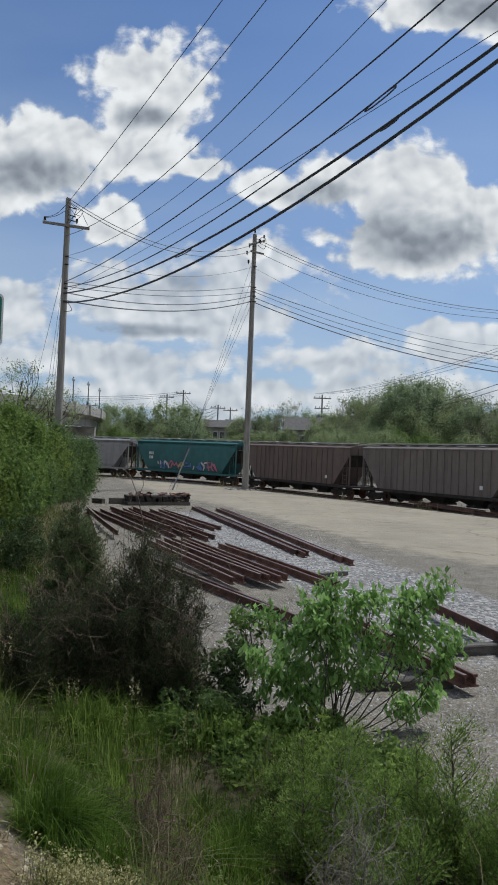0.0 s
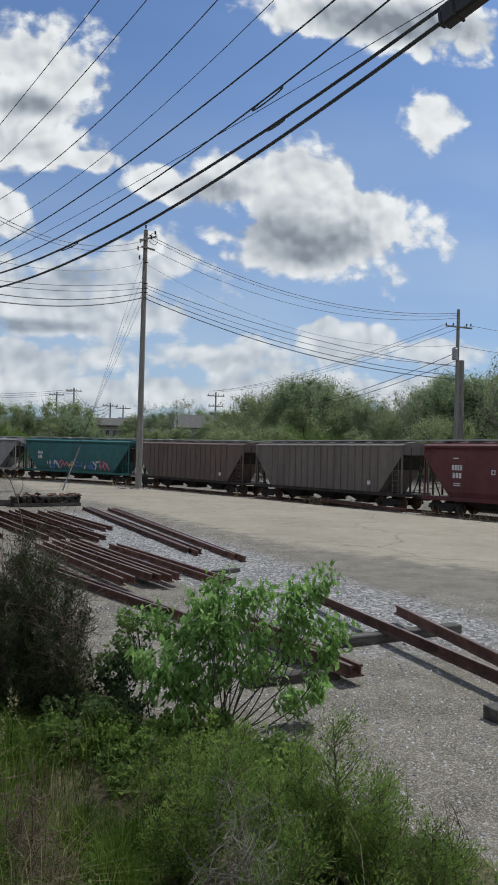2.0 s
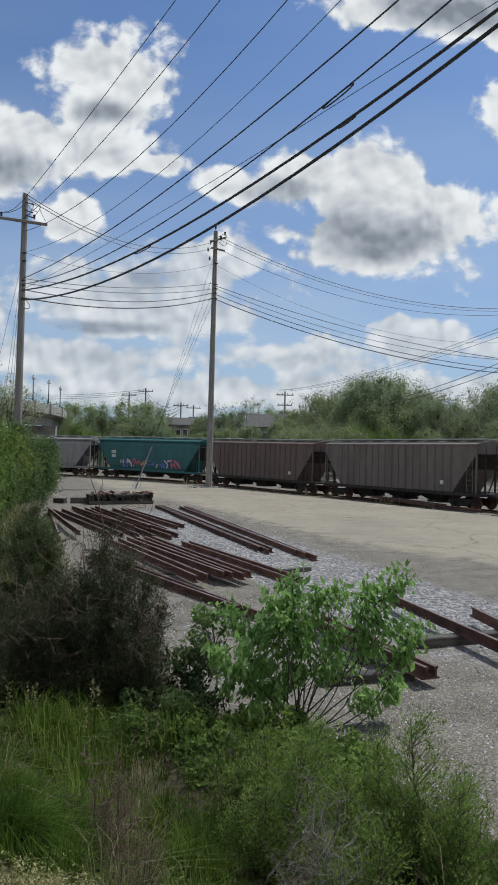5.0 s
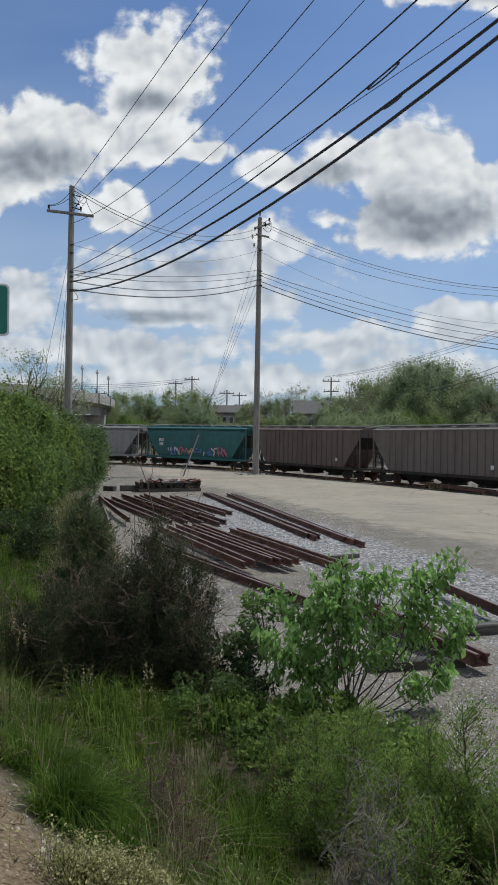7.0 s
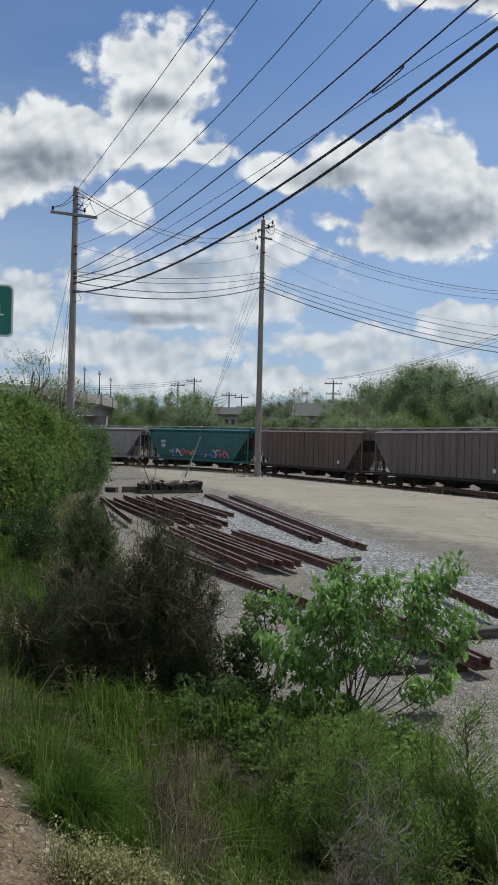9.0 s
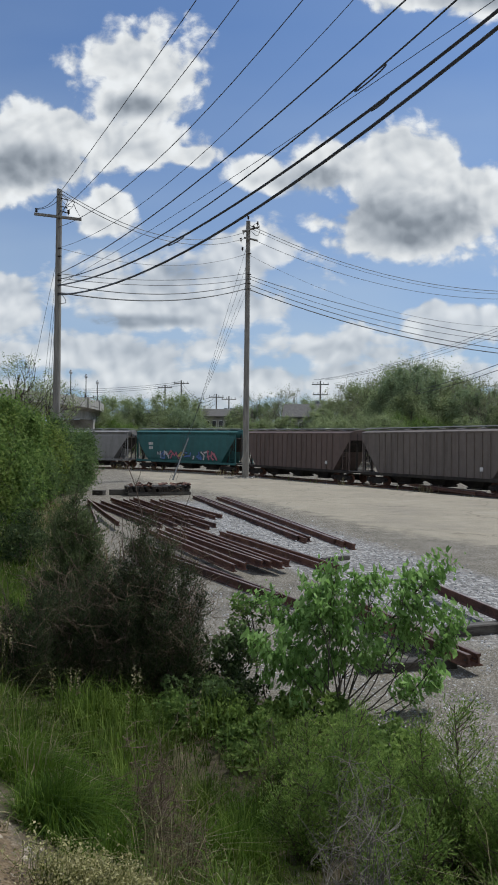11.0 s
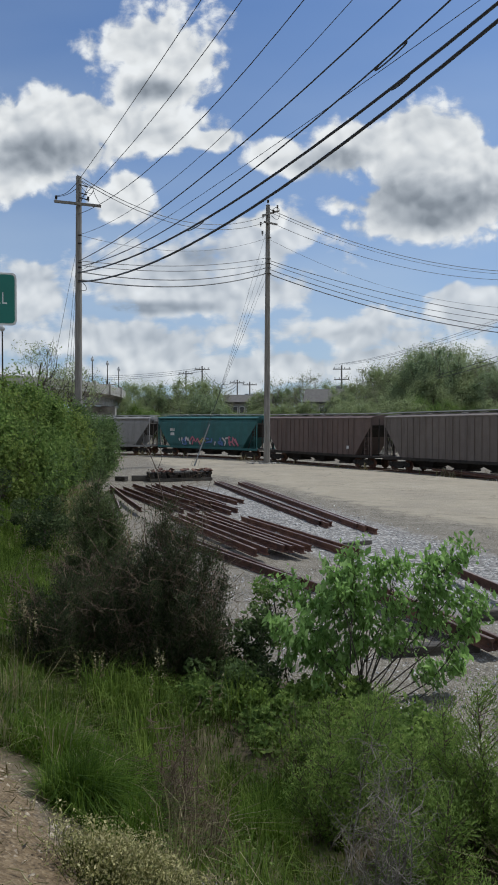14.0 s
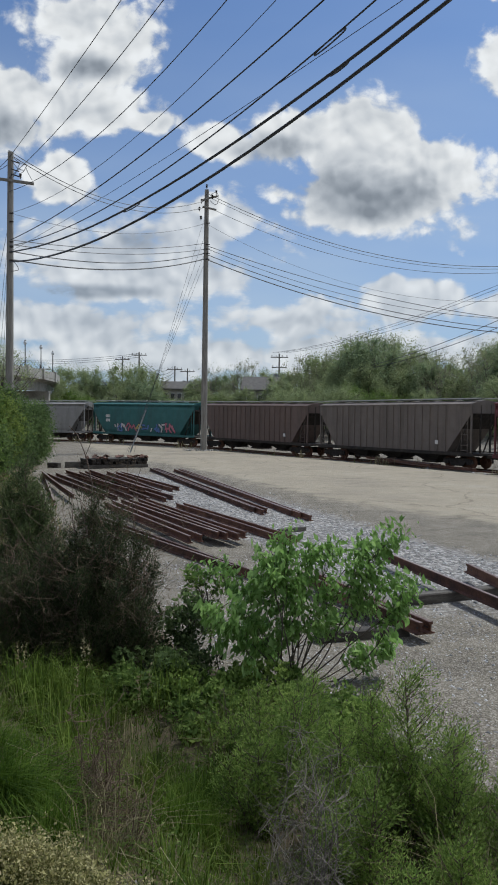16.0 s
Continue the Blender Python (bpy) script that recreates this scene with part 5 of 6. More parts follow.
for k, (x, y, h, r) in enumerate(((-7.2, 18.6, 1.5, 1.0), (-5.8, 18.2, 1.5, 0.55), (-5.4, 17.0, 1.2, 0.45))):
    leafy_plant("small_shrub", (x, y, ground_z(x, y) - 0.05), "small dark green shrub in the grass", "shrub", (r, r, h * 0.5), 14, 0.3, 2600, 0.075, M["leaf_deep"], 0.03, h * 0.5, 80 + k, 8, "small shrubs on the bank", ratio=0.4)
# thin trees left of the pole
for k, (x, y, h) in enumerate(((-18.4, 57.1, 9.0), (-16.6, 59.8, 7.8))):
    leafy_plant("thin_tree", (x, y, ground_z(x, y)), "thin dark-branched tree with sparse young leaves", "tree", (3.3, 3.0, h * 0.34), 50, 0.8, 5200, 0.11, M["leaf_tree"], 0.13, h * 0.66, 90 + k, 26, "", shell=0.35)

def conifer(name, at, leaders, seed, label, category, group, material, reach=0.42, spray=0.04, thick=1.0, wood_mat="twig_dark", dead=0):
    """A cedar or juniper: leaders (across, along, height, root share) with rising branches thickly set with scaly sprays. dead: bare twigs a leader."""
    rng_ = np.random.default_rng(seed)
    ob = thing(name, Matrix.Translation(at), label, category, group)
    paths, bare, cen_, out_ = [], [], [], []
    for lx, ly, h, root in leaders:
        stem = bent(rng_, (lx * root, ly * root, 0), (lx + rng_.normal() * 0.04, ly + rng_.normal() * 0.04, h), 0.03, 8)
        V_, T_ = tubes([(stem, 0.014, 0.003)], 5)
        part("stem", tri_mesh("stem", V_, T_, M[wood_mat]), None, ob)
        nb = int((46 * h + 14) * thick)
        for k in range(nb):
            u = (k + rng_.uniform(0, 1)) / nb
            f = (0.05 + 0.92 * u) * 7
            s0 = stem[int(f)] + (stem[min(7, int(f) + 1)] - stem[int(f)]) * (f - int(f))
            a = rng_.uniform(0, 6.28)
            ln = (reach * h + 0.1) * (1.05 - 0.82 * u) * rng_.uniform(0.45, 1.25)
            e = s0 + np.array([math.cos(a) * ln, math.sin(a) * ln, ln * rng_.uniform(0.5, 1.7)])
            b = bent(rng_, s0, e, 0.08, 5)
            paths.append((b, 0.005, 0.0015))
            for _ in range(int(15 * ln / 0.3) + 4):
                t = rng_.uniform(0.15, 1.0)
                w = rng_.normal(size=3) * 0.045 * (1.25 - t * 0.5)
                n = 10 if spray < 0.029 else 7
                cen_.append(s0 + (e - s0) * t + w + rng_.normal(size=(n, 3)) * 0.026)
                out_.append(np.tile((e - s0) / (np.linalg.norm(e - s0) + 1e-6) + w * 8, (n, 1)))
        for _ in range(dead):
            s0 = stem[rng_.integers(3, 8)] + rng_.normal(size=3) * 0.05
            a, ln = rng_.uniform(0, 6.28), rng_.uniform(0.3, 0.75)
            e = s0 + np.array([math.cos(a), math.sin(a), rng_.uniform(0.3, 1.3)]) * ln * 0.7
            b = bent(rng_, s0, e, 0.16, 6)
            bare.append((b, 0.0042, 0.0014))
            for _ in range(4):
                q = b[rng_.integers(2, 6)]
                bare.append((bent(rng_, q, q + rng_.normal(size=3) * 0.1 + (0, 0, 0.05), 0.2, 4), 0.0026, 0.0012))
    V_, T_ = tubes(paths, 4)
    tagged(part("branch", tri_mesh("branch", V_, T_, M[wood_mat]), None, ob), kind="stuff")
    V_, T_ = leaves(rng_, np.concatenate(cen_), spray, -0.2, 0.26, heads=np.concatenate(out_))
    part("foliage", tri_mesh("foliage", V_, T_, M[material]), None, ob)
    if bare:
        V_, T_ = tubes(bare, 4)
        tagged(part("dead_twig", tri_mesh("dead_twig", V_, T_, M["twig_brown"]), None, ob, "bare grey-brown twigs"), kind="stuff")
    return ob


# dark juniper by the yard: a low spreading clump with a few taller leaders
rng = np.random.default_rng(21)
JUNIPER = [(-1.02, 0.25, 1.28, 0.55), (-0.78, -0.15, 1.4, 0.5), (-0.55, 0.2, 1.58, 0.45), (-0.3, -0.2, 1.72, 0.4), (-0.05, 0.15, 1.95, 0.4), (0.14, 0.0, 2.2, 0.4), (0.42, -0.1, 1.98, 0.4), (0.66, 0.15, 1.68, 0.45), (0.88, -0.05, 1.38, 0.5),
           (-0.45, -0.5, 1.2, 0.6), (0.0, -0.55, 1.35, 0.6), (0.45, -0.5, 1.25, 0.6), (0.2, 0.45, 1.7, 0.5), (0.75, -0.4, 1.0, 0.7), (-0.25, 0.4, 1.5, 0.5)]
jun = conifer("juniper_bush", (-1.38, 8.75, ground_z(-1.38, 8.75) - 0.1), JUNIPER, 7, "dark green juniper bush with bare grey-brown twigs on the bank", "bush", "", "leaf_dark", 0.25, 0.03, 1.1, dead=20)
paths = [([(0.05, 0, 1.8), (0.08, 0, 2.3), (0.0, 0, 2.65), (-0.1, 0, 2.9), (-0.2, 0.02, 3.0)], 0.008, 0.004), ([(0.0, 0, 2.65), (0.06, 0, 2.8), (0.04, 0.02, 2.95)], 0.004, 0.002)]
for _ in range(6):
    q = np.array([rng.uniform(-0.1, 0.6), rng.uniform(-0.3, 0.3), 1.75])
    paths.append((bent(rng, q, q + np.array([rng.normal() * 0.15, rng.normal() * 0.15, rng.uniform(0.4, 0.8)]), 0.06, 6), 0.006, 0.0025))
V, T = tubes(paths, 4)
part("tall_twig", tri_mesh("tall_twig", V, T, M["twig_dark"]), None, jun, "long bare brown twig above the bush")
LOW_JUNIPER = [(-0.5, 0.1, 0.85, 0.4), (-0.25, -0.2, 1.05, 0.4), (0.0, 0.15, 1.15, 0.4), (0.25, -0.15, 1.2, 0.4), (0.45, 0.1, 1.1, 0.4), (0.1, -0.4, 0.9, 0.5)]
conifer("juniper_bush", (-2.5, 8.3, ground_z(-2.5, 8.3) - 0.1), LOW_JUNIPER, 17, "low dark juniper bush spreading over the bank", "bush", "", "leaf_dark", 0.27, 0.03, 1.1, dead=10)
conifer("young_cedar", (-2.72, 11.2, ground_z(-2.72, 11.2) - 0.05), [(0, 0, 2.42, 0.5), (-0.28, 0.1, 2.0, 0.3), (0.26, -0.1, 1.9, 0.3), (0.05, 0.25, 2.1, 0.4)], 33, "upright green young cedar behind the juniper", "shrub", "", "leaf_young", 0.24, 0.045, 0.75)
leafy_plant("low_shrub", (-0.15, 8.9, -0.02), "low dark green broadleaf shrub at the foot of the bank", "shrub", (0.28, 0.25, 0.42), 14, 0.18, 900, 0.07, M["leaf_hedge"], 0.02, 0.6, 34, 10, shell=0.3)
leafy_plant("low_shrub", (0.05, 9.3, 0.0), "low light green shrub with thin upright stems", "shrub", (0.3, 0.3, 0.55), 14, 0.16, 700, 0.06, M["leaf_shrub"], 0.015, 0.8, 35, 12, shell=0.3)

for k, (x, y, h, r, kind) in enumerate(((0.55, 7.7, 0.5, 0.4, "leaf_cedar"), (1.35, 7.2, 0.45, 0.4, "leaf_shrub"), (-0.55, 8.0, 0.55, 0.45, "leaf_hedge"), (0.0, 7.1, 0.4, 0.4, "leaf_shrub"), (0.95, 6.5, 0.45, 0.4, "leaf_cedar"), (-0.45, 8.6, 0.8, 0.4, "leaf_deep"), (-0.2, 8.3, 0.6, 0.4, "leaf_deep"), (0.1, 7.6, 0.5, 0.4, "leaf_cedar"), (-0.75, 7.6, 0.45, 0.4, "leaf_shrub"), (0.8, 7.9, 0.4, 0.35, "leaf_shrub"), (1.5, 6.6, 0.45, 0.35, "leaf_cedar"))):
    leafy_plant("undergrowth", (x, y, ground_z(x, y) - 0.05), "low tangled green undergrowth at the foot of the bank", "undergrowth", (r, r, h * 0.5), 18, 0.17, 1800, 0.055, M[kind], 0.012, h * 0.5, 140 + k, 14, "undergrowth on the bank", shell=0.3)

# small broadleaf tree in bloom, several stems
sap = thing("small_tree", Matrix.Translation((1.06, 8.31, 0)), "small multi-stemmed tree with bright green leaves and pale blossom", "tree")
rng = np.random.default_rng(8)
TUFTS = [(-0.1, 1.67, 0.2), (-0.33, 1.49, 0.18), (-0.16, 1.23, 0.24), (-0.53, 0.9, 0.2), (-0.82, 1.21, 0.17), (-0.69, 0.74, 0.22), (0.26, 1.46, 0.15), (0.43, 1.58, 0.12), (0.1, 1.07, 0.22), (1.1, 1.74, 0.14), (0.92, 1.56, 0.16), (1.02, 1.28, 0.18), (1.3, 1.18, 0.17), (0.79, 1.03, 0.17), (0.49, 1.13, 0.14), (1.12, 0.47, 0.16), (0.89, 0.33, 0.15), (-0.43, 0.54, 0.2), (-0.13, 0.74, 0.24), (0.2, 0.74, 0.2), (-0.62, 0.18, 0.12), (0.53, 0.67, 0.14), (-0.89, 0.93, 0.16), (-0.03, 1.46, 0.17), (1.15, 0.93, 0.12), (-0.36, 1.13, 0.2), (-0.23, 0.31, 0.14), (0.72, 1.33, 0.14)]
paths, cen, out = [], [], []
for x, z, r in TUFTS:
    y = rng.uniform(-0.4, 0.4)
    q = np.array([x, y, z])
    root = np.array([rng.normal() * 0.09, rng.normal() * 0.06, -0.05])
    p = bent(rng, root, q, 0.07, 7)
    paths.append((p, 0.012, 0.003))
    for _ in range(7):
        e = q + rng.normal(size=3) * r * 0.6
        b = bent(rng, p[rng.integers(4, 7)], e, 0.1, 4)
        paths.append((b, 0.005, 0.002))
        k = int(42 * r / 0.2)
        t = rng.uniform(0.55, 1.05, k)[:, None]
        cen.append(b[0] + (e - b[0]) * t + rng.normal(size=(k, 3)) * 0.055)
        out.append(np.tile((e - root) / np.linalg.norm(e - root) * 0.5, (k, 1)))
V, T = tubes(paths, 5)
part("stem", tri_mesh("stem", V, T, M["bark"]), None, sap)
cen, out = np.concatenate(cen), np.concatenate(out)
V, T = leaves(rng, cen, 0.082, 1.2, 0.46, heads=out)
part("crown", tri_mesh("crown", V, T, M["leaf_bright"]), None, sap)
pick = rng.choice(len(cen), 130, replace=False)
V, T = leaves(rng, np.repeat(cen[pick], 5, 0) + rng.normal(size=(650, 3)) * 0.022 + (0, 0, 0.03), 0.028, 0, 0.7)
M["bloom"] = leafy("pale_blossom", (0.45, 0.47, 0.36), (0.6, 0.6, 0.5), (0.72, 0.72, 0.62), 0.3)
part("blossom", tri_mesh("blossom", V, T, M["bloom"]), None, sap, "small pale blossom clusters")
wood(rng, (0.27, 8.25, 0), "thin bare dark sapling stem beside the small tree", "bare_stem", 0.8, 0.05, 1, 4, 0.012, M["bark"])


for k, (x, y, h) in enumerate(((1.56, 5.2, 1.22), (1.78, 4.9, 0.9), (1.28, 5.3, 1.02), (2.0, 4.65, 0.74), (1.12, 4.5, 0.78), (2.2, 4.6, 0.6), (1.54, 4.15, 0.62), (1.2, 3.95, 0.55), (0.9, 5.1, 0.92), (2.45, 4.35, 0.5), (0.82, 4.4, 0.5), (1.95, 5.3, 0.75), (1.8, 4.0, 0.5), (0.7, 5.6, 0.98), (0.5, 5.3, 0.72), (0.95, 6.2, 0.85), (0.55, 6.4, 0.7))):
    conifer("cedar_sapling", (x, y, ground_z(x, y) - 0.04), [(0, 0, h, 0.3), (rng.normal() * 0.2, rng.normal() * 0.15, h * rng.uniform(0.45, 0.75), 0.3)], 100 + k, "bushy young green cedar sapling on the bank", "cedar sapling", "cedar saplings", "leaf_cedar", 0.3, 0.026, 0.75)
rng = np.random.default_rng(31)
DSX, DSY = -0.56, 4.35
wood(rng, (0.64, 4.15, ground_z(0.64, 4.15)), "pale grey leafless shrub among the cedars", "dead_shrub", 1.02, 0.3, 16, 15, 0.0055, M["twig"])
wood(rng, (0.72, 3.75, ground_z(0.72, 3.75)), "pale grey leafless shrub among the cedars", "dead_shrub", 0.5, 0.24, 8, 12, 0.0045, M["twig"])
wood(rng, (DSX, DSY, ground_z(DSX, DSY) - 0.03), "brown leafless shrub in the grass", "dead_shrub", 0.72, 0.24, 26, 14, 0.006, M["twig_brown"])
wood(rng, (DSX + 0.18, DSY - 0.3, ground_z(DSX + 0.18, DSY - 0.3) - 0.03), "brown leafless shrub in the grass", "dead_shrub", 0.5, 0.26, 20, 13, 0.006, M["twig_brown"])
for x, y, h in ((-3.6, 10.2, 0.9), (0.3, 6.6, 0.6), (2.6, 5.6, 0.5), (2.2, 6.1, 0.45), (1.5, 6.3, 0.5)):
    wood(rng, (x, y, ground_z(x, y)), "thin brown dead weed stalks", "dead_stalk", h, 0.25, 7, 7, 0.006, M["twig_dark"])


# ---- grass ----
def scatter(rng_, n, x0, x1, y0, y1, keep):
    x, y = rng_.uniform(x0, x1, n), rng_.uniform(y0, y1, n)
    ok = rng_.uniform(0, 1, n) < keep(x, y)
    x, y = x[ok], y[ok]
    return np.stack([x, y, height(x, y) - 0.01], 1)


def path_mask(x, y):
    return smoothstep((-(0.42 + 0.60 * (y - 2.7)) - x + 0.12 * wobble(x * 3, y * 3)) / 0.16) * smoothstep((4.6 - y) / 0.4)


def turf_mask(x, y):
    return smoothstep((beside(FOOT, x, y) + 0.1) / 0.7) * (1 - path_mask(x, y)) * (1 - 0.9 * np.exp(-(((x + 0.54) / 0.3) ** 2 + ((y - 2.92) / 0.22) ** 2) ** 2))


rng = np.random.default_rng(41)


def patchy(x, y):
    """Bare gaps between the clumps of the near turf."""
    return np.clip(0.6 + 1.6 * wobble(x * 1.7 + 5, y * 1.7 + 1), 0.2, 1)


def clumpy(x, y, s):
    return np.clip(0.55 + 0.9 * wobble(x * s, y * s), 0.08, 1)


def lawn(name, label, bases, h, w, lean, material):
    V_, T_ = blades(rng, bases, h, w, lean)
    return tagged(part(name, tri_mesh(name, V_, T_, material), None), label, "grass", kind="stuff")


lawn("short_grass", "short green grass covering the bank", scatter(rng, 62000, -3.6, 3.2, 1.9, 9.0, lambda x, y: turf_mask(x, y) * patchy(x, y + 0.5) * np.where((y < 3.3) & (x > -0.3), 0.35, 1)), 0.13, 0.0034, 0.8, M["grass"])
def tussocks(name, label, count, region, keep, per, spread_, h, w, lean, material):
    """Grass in separate tussocks that fan outwards, each of its own height."""
    roots = scatter(rng, count, *region, keep)
    k = np.repeat(np.arange(len(roots)), per)
    size = np.exp(rng.normal(size=len(roots)) * 0.45)[k]
    a = rng.uniform(0, 6.283, len(k))
    r = spread_ * size * rng.uniform(0, 1, len(k)) ** 0.7
    x, y = roots[k, 0] + np.cos(a) * r, roots[k, 1] + np.sin(a) * r
    V_, T_ = blades(rng, np.column_stack([x, y, height(x, y) - 0.01]), h, w, lean, a, size)
    return tagged(part(name, tri_mesh(name, V_, T_, material), None), label, "grass", kind="stuff")


near_bank = (-3.4, 1.2, 2.9, 9.0)
tussocks("meadow_grass", "green meadow grass tussocks on the bank", 420, near_bank, lambda x, y: turf_mask(x, y) * patchy(x, y), 90, 0.085, 0.17, 0.0034, 0.8, M["grass"])
tussocks("bright_grass", "bright green grass tussocks on the bank", 120, near_bank, lambda x, y: turf_mask(x, y) * patchy(x + 1, y), 90, 0.08, 0.2, 0.0036, 0.8, M["grass_bright"])
tussocks("straw_grass", "dry straw tussocks between the green", 80, (-3.0, 2.6, 2.3, 8.6), lambda x, y: turf_mask(x, y) * clumpy(x + 1, y - 3, 1.1), 60, 0.06, 0.24, 0.0024, 0.8, M["grass_dry"])
lawn("dry_grass", "dry straw-coloured grass among the green", scatter(rng, 8000, -3.4, 2.8, 2.2, 9.0, lambda x, y: turf_mask(x, y) * clumpy(x, y + 5, 1.4) * 0.55), 0.26, 0.0022, 0.6, M["grass_dry"])
tufts = []
for x, y, r, n in ((-0.98, 3.82, 0.11, 2200), (-0.82, 3.98, 0.08, 700), (-1.38, 4.5, 0.14, 1400), (-1.2, 4.35, 0.1, 700), (-1.3, 5.0, 0.26, 800), (-0.62, 3.5, 0.06, 350), (-0.05, 5.0, 0.16, 900), (0.15, 3.15, 0.1, 500), (0.32, 3.0, 0.08, 400), (-0.85, 4.7, 0.2, 700), (0.02, 5.6, 0.25, 900)):
    p = rng.normal(size=(n, 2)) * r * 0.6 + (x, y)
    tufts.append(np.column_stack([p, height(p[:, 0], p[:, 1]) - 0.01]))
lawn("grass_tuft", "lush dark green grass tufts", np.concatenate(tufts), 0.29, 0.0032, 0.8, M["grass_lush"])
tall = []
for x, y, r, n in ((-1.55, 7.3, 0.2, 340), (-1.3, 7.5, 0.2, 280), (-1.1, 7.0, 0.2, 200), (-1.75, 7.4, 0.18, 120), (-1.2, 6.4, 0.2, 90), (-0.3, 7.6, 0.25, 110)):
    p = rng.normal(size=(n, 2)) * r * 0.7 + (x, y)
    tall.append(np.column_stack([p, height(p[:, 0], p[:, 1]) - 0.01]))
lawn("tall_grass", "tall arching grass in front of the juniper", np.concatenate(tall), 0.55, 0.005, 0.75, M["grass_bright"])
lawn("bank_grass", "long green grass on the far bank", scatter(rng, 60000, -14, -2.4, 8.5, 34, lambda x, y: turf_mask(x, y) * clumpy(x, y, 0.5)), 0.3, 0.011, 0.7, M["grass_lush"])
lawn("slope_grass", "fresh green grass on the slope beside the juniper", scatter(rng, 70000, -9.5, -2.9, 9.2, 22, lambda x, y: turf_mask(x, y) * smoothstep((beside(FOOT, x, y) - 1.0) / 0.8) * (0.5 + 0.5 * clumpy(x, y, 0.8))), 0.34, 0.008, 0.7, M["grass_bright"])
lawn("bank_straw", "dry straw grass along the foot of the bank", scatter(rng, 26000, -12, -1.8, 8.5, 36, lambda x, y: np.exp(-((beside(FOOT, x, y) - 0.7) / 0.9) ** 2) * 0.9), 0.45, 0.013, 0.5, M["grass_dry"])
lawn("yard_weeds", "green weeds along the edge of the running track", scatter(rng, 9000, -16, 26, 34, 88, lambda x, y: np.exp(-((beside(TRACK_POINTS, x, y) - 3.0) / 0.5) ** 2) * np.clip(wobble(x * 0.35, y * 0.35) * 2.2 - 0.2, 0, 1)), 0.7, 0.03, 0.5, M["leaf_shrub"])
pts = scatter(rng, 26000, -3.4, 2.9, 2.6, 9.0, lambda x, y: turf_mask(x, y) * np.clip(wobble(x * 1.3 + 2, y * 1.3) * 1.6 + 0.1, 0, 1))
pts[:, 2] += rng.uniform(0.01, 0.16, len(pts))
V, T = leaves(rng, pts, 0.034, 0.0, 0.55)
tagged(part("ground_weeds", tri_mesh("ground_weeds", V, T, M["leaf_shrub"]), None), "low broad-leaved green weeds in the turf", "weeds", kind="stuff")
pts = scatter(rng, 15000, -2.2, 2.9, 2.2, 8.6, lambda x, y: np.clip(wobble(x * 1.1 + 7, y * 1.1 + 2) * 1.5, 0, 1))
pts[:, 2] += rng.uniform(0.01, 0.06, len(pts))
V, T = leaves(rng, pts, 0.06, 0.0, 0.10)
tagged(part("dead_litter", tri_mesh("dead_litter", V, T, M["grass_dry"]), None), "dead brown stems and leaf litter under the grass", "plant litter", kind="stuff")
lawn("track_straw", "dry brown weed stems along the running track", scatter(rng, 60000, -16, 30, 30, 88, lambda x, y: np.exp(-((beside(TRACK_POINTS, x, y) - 2.9) / 0.5) ** 2) * np.clip(wobble(x * 0.5 + 3, y * 0.5) * 1.6, 0, 1)), 0.75, 0.028, 0.35, M["grass_dry"])
# flowering weed in the near corner
p = rng.normal(size=(1200, 2)) * (0.15, 0.08) + (-0.52, 2.93)
z = height(p[:, 0], p[:, 1])
paths, cen = [], []
for (x, y), zz in zip(p, z):
    tip = np.array([x + rng.normal() * 0.05, y + rng.normal() * 0.05, zz + rng.uniform(0.05, 0.17)])
    paths.append((bent(rng, (x, y, zz), tip, 0.08, 4), 0.0016, 0.0008))
    cen.append(tip + rng.normal(size=(10, 3)) * (0.016, 0.016, 0.02))
    cen.append(np.array([x, y, zz + 0.06]) + rng.normal(size=(9, 3)) * (0.03, 0.03, 0.04))
weed = thing("flowering_weeds", Matrix.Identity(4), "low weeds with tiny pale yellow flowers beside the dirt", "weeds", kind="stuff")
V, T = tubes(paths, 3)
part("stalks", tri_mesh("stalks", V, T, M["grass"]), None, weed)
V, T = leaves(rng, np.concatenate(cen), 0.012, 0, 0.6)
part("flowers", tri_mesh("flowers", V, T, M["weed"]), None, weed, "tiny pale yellow flowers")
# pale seed heads standing above the bank grass
paths, cen = [], []
for x, y in [(-2.75 + rng.normal() * 0.25, 8.0 + rng.normal() * 0.5) for _ in range(7)] + [(-1.2 + rng.normal() * 0.5, 6.6 + rng.normal() * 0.4) for _ in range(9)] + [(-5.6 + rng.normal() * 0.8, 13.5 + rng.normal() * 1.5) for _ in range(24)]:
    zz, h = ground_z(x, y), rng.uniform(0.6, 0.95)
    paths.append((bent(rng, (x, y, zz), (x + rng.normal() * 0.06, y, zz + h), 0.03, 4), 0.004, 0.002))
    cen.append(np.column_stack([x + rng.normal(size=40) * 0.014, y + rng.normal(size=40) * 0.014, zz + h - rng.uniform(0, 0.24, 40)]))
heads = thing("seed_stalks", Matrix.Identity(4), "upright weed stalks with pale seed heads", "weeds", kind="stuff")
V, T = tubes(paths, 4)
part("stalks", tri_mesh("stalks", V, T, M["grass"]), None, heads)
V, T = leaves(rng, np.concatenate(cen), 0.022, 0, 0.6)
part("seed_heads", tri_mesh("seed_heads", V, T, M["grass_dry"]), None, heads)


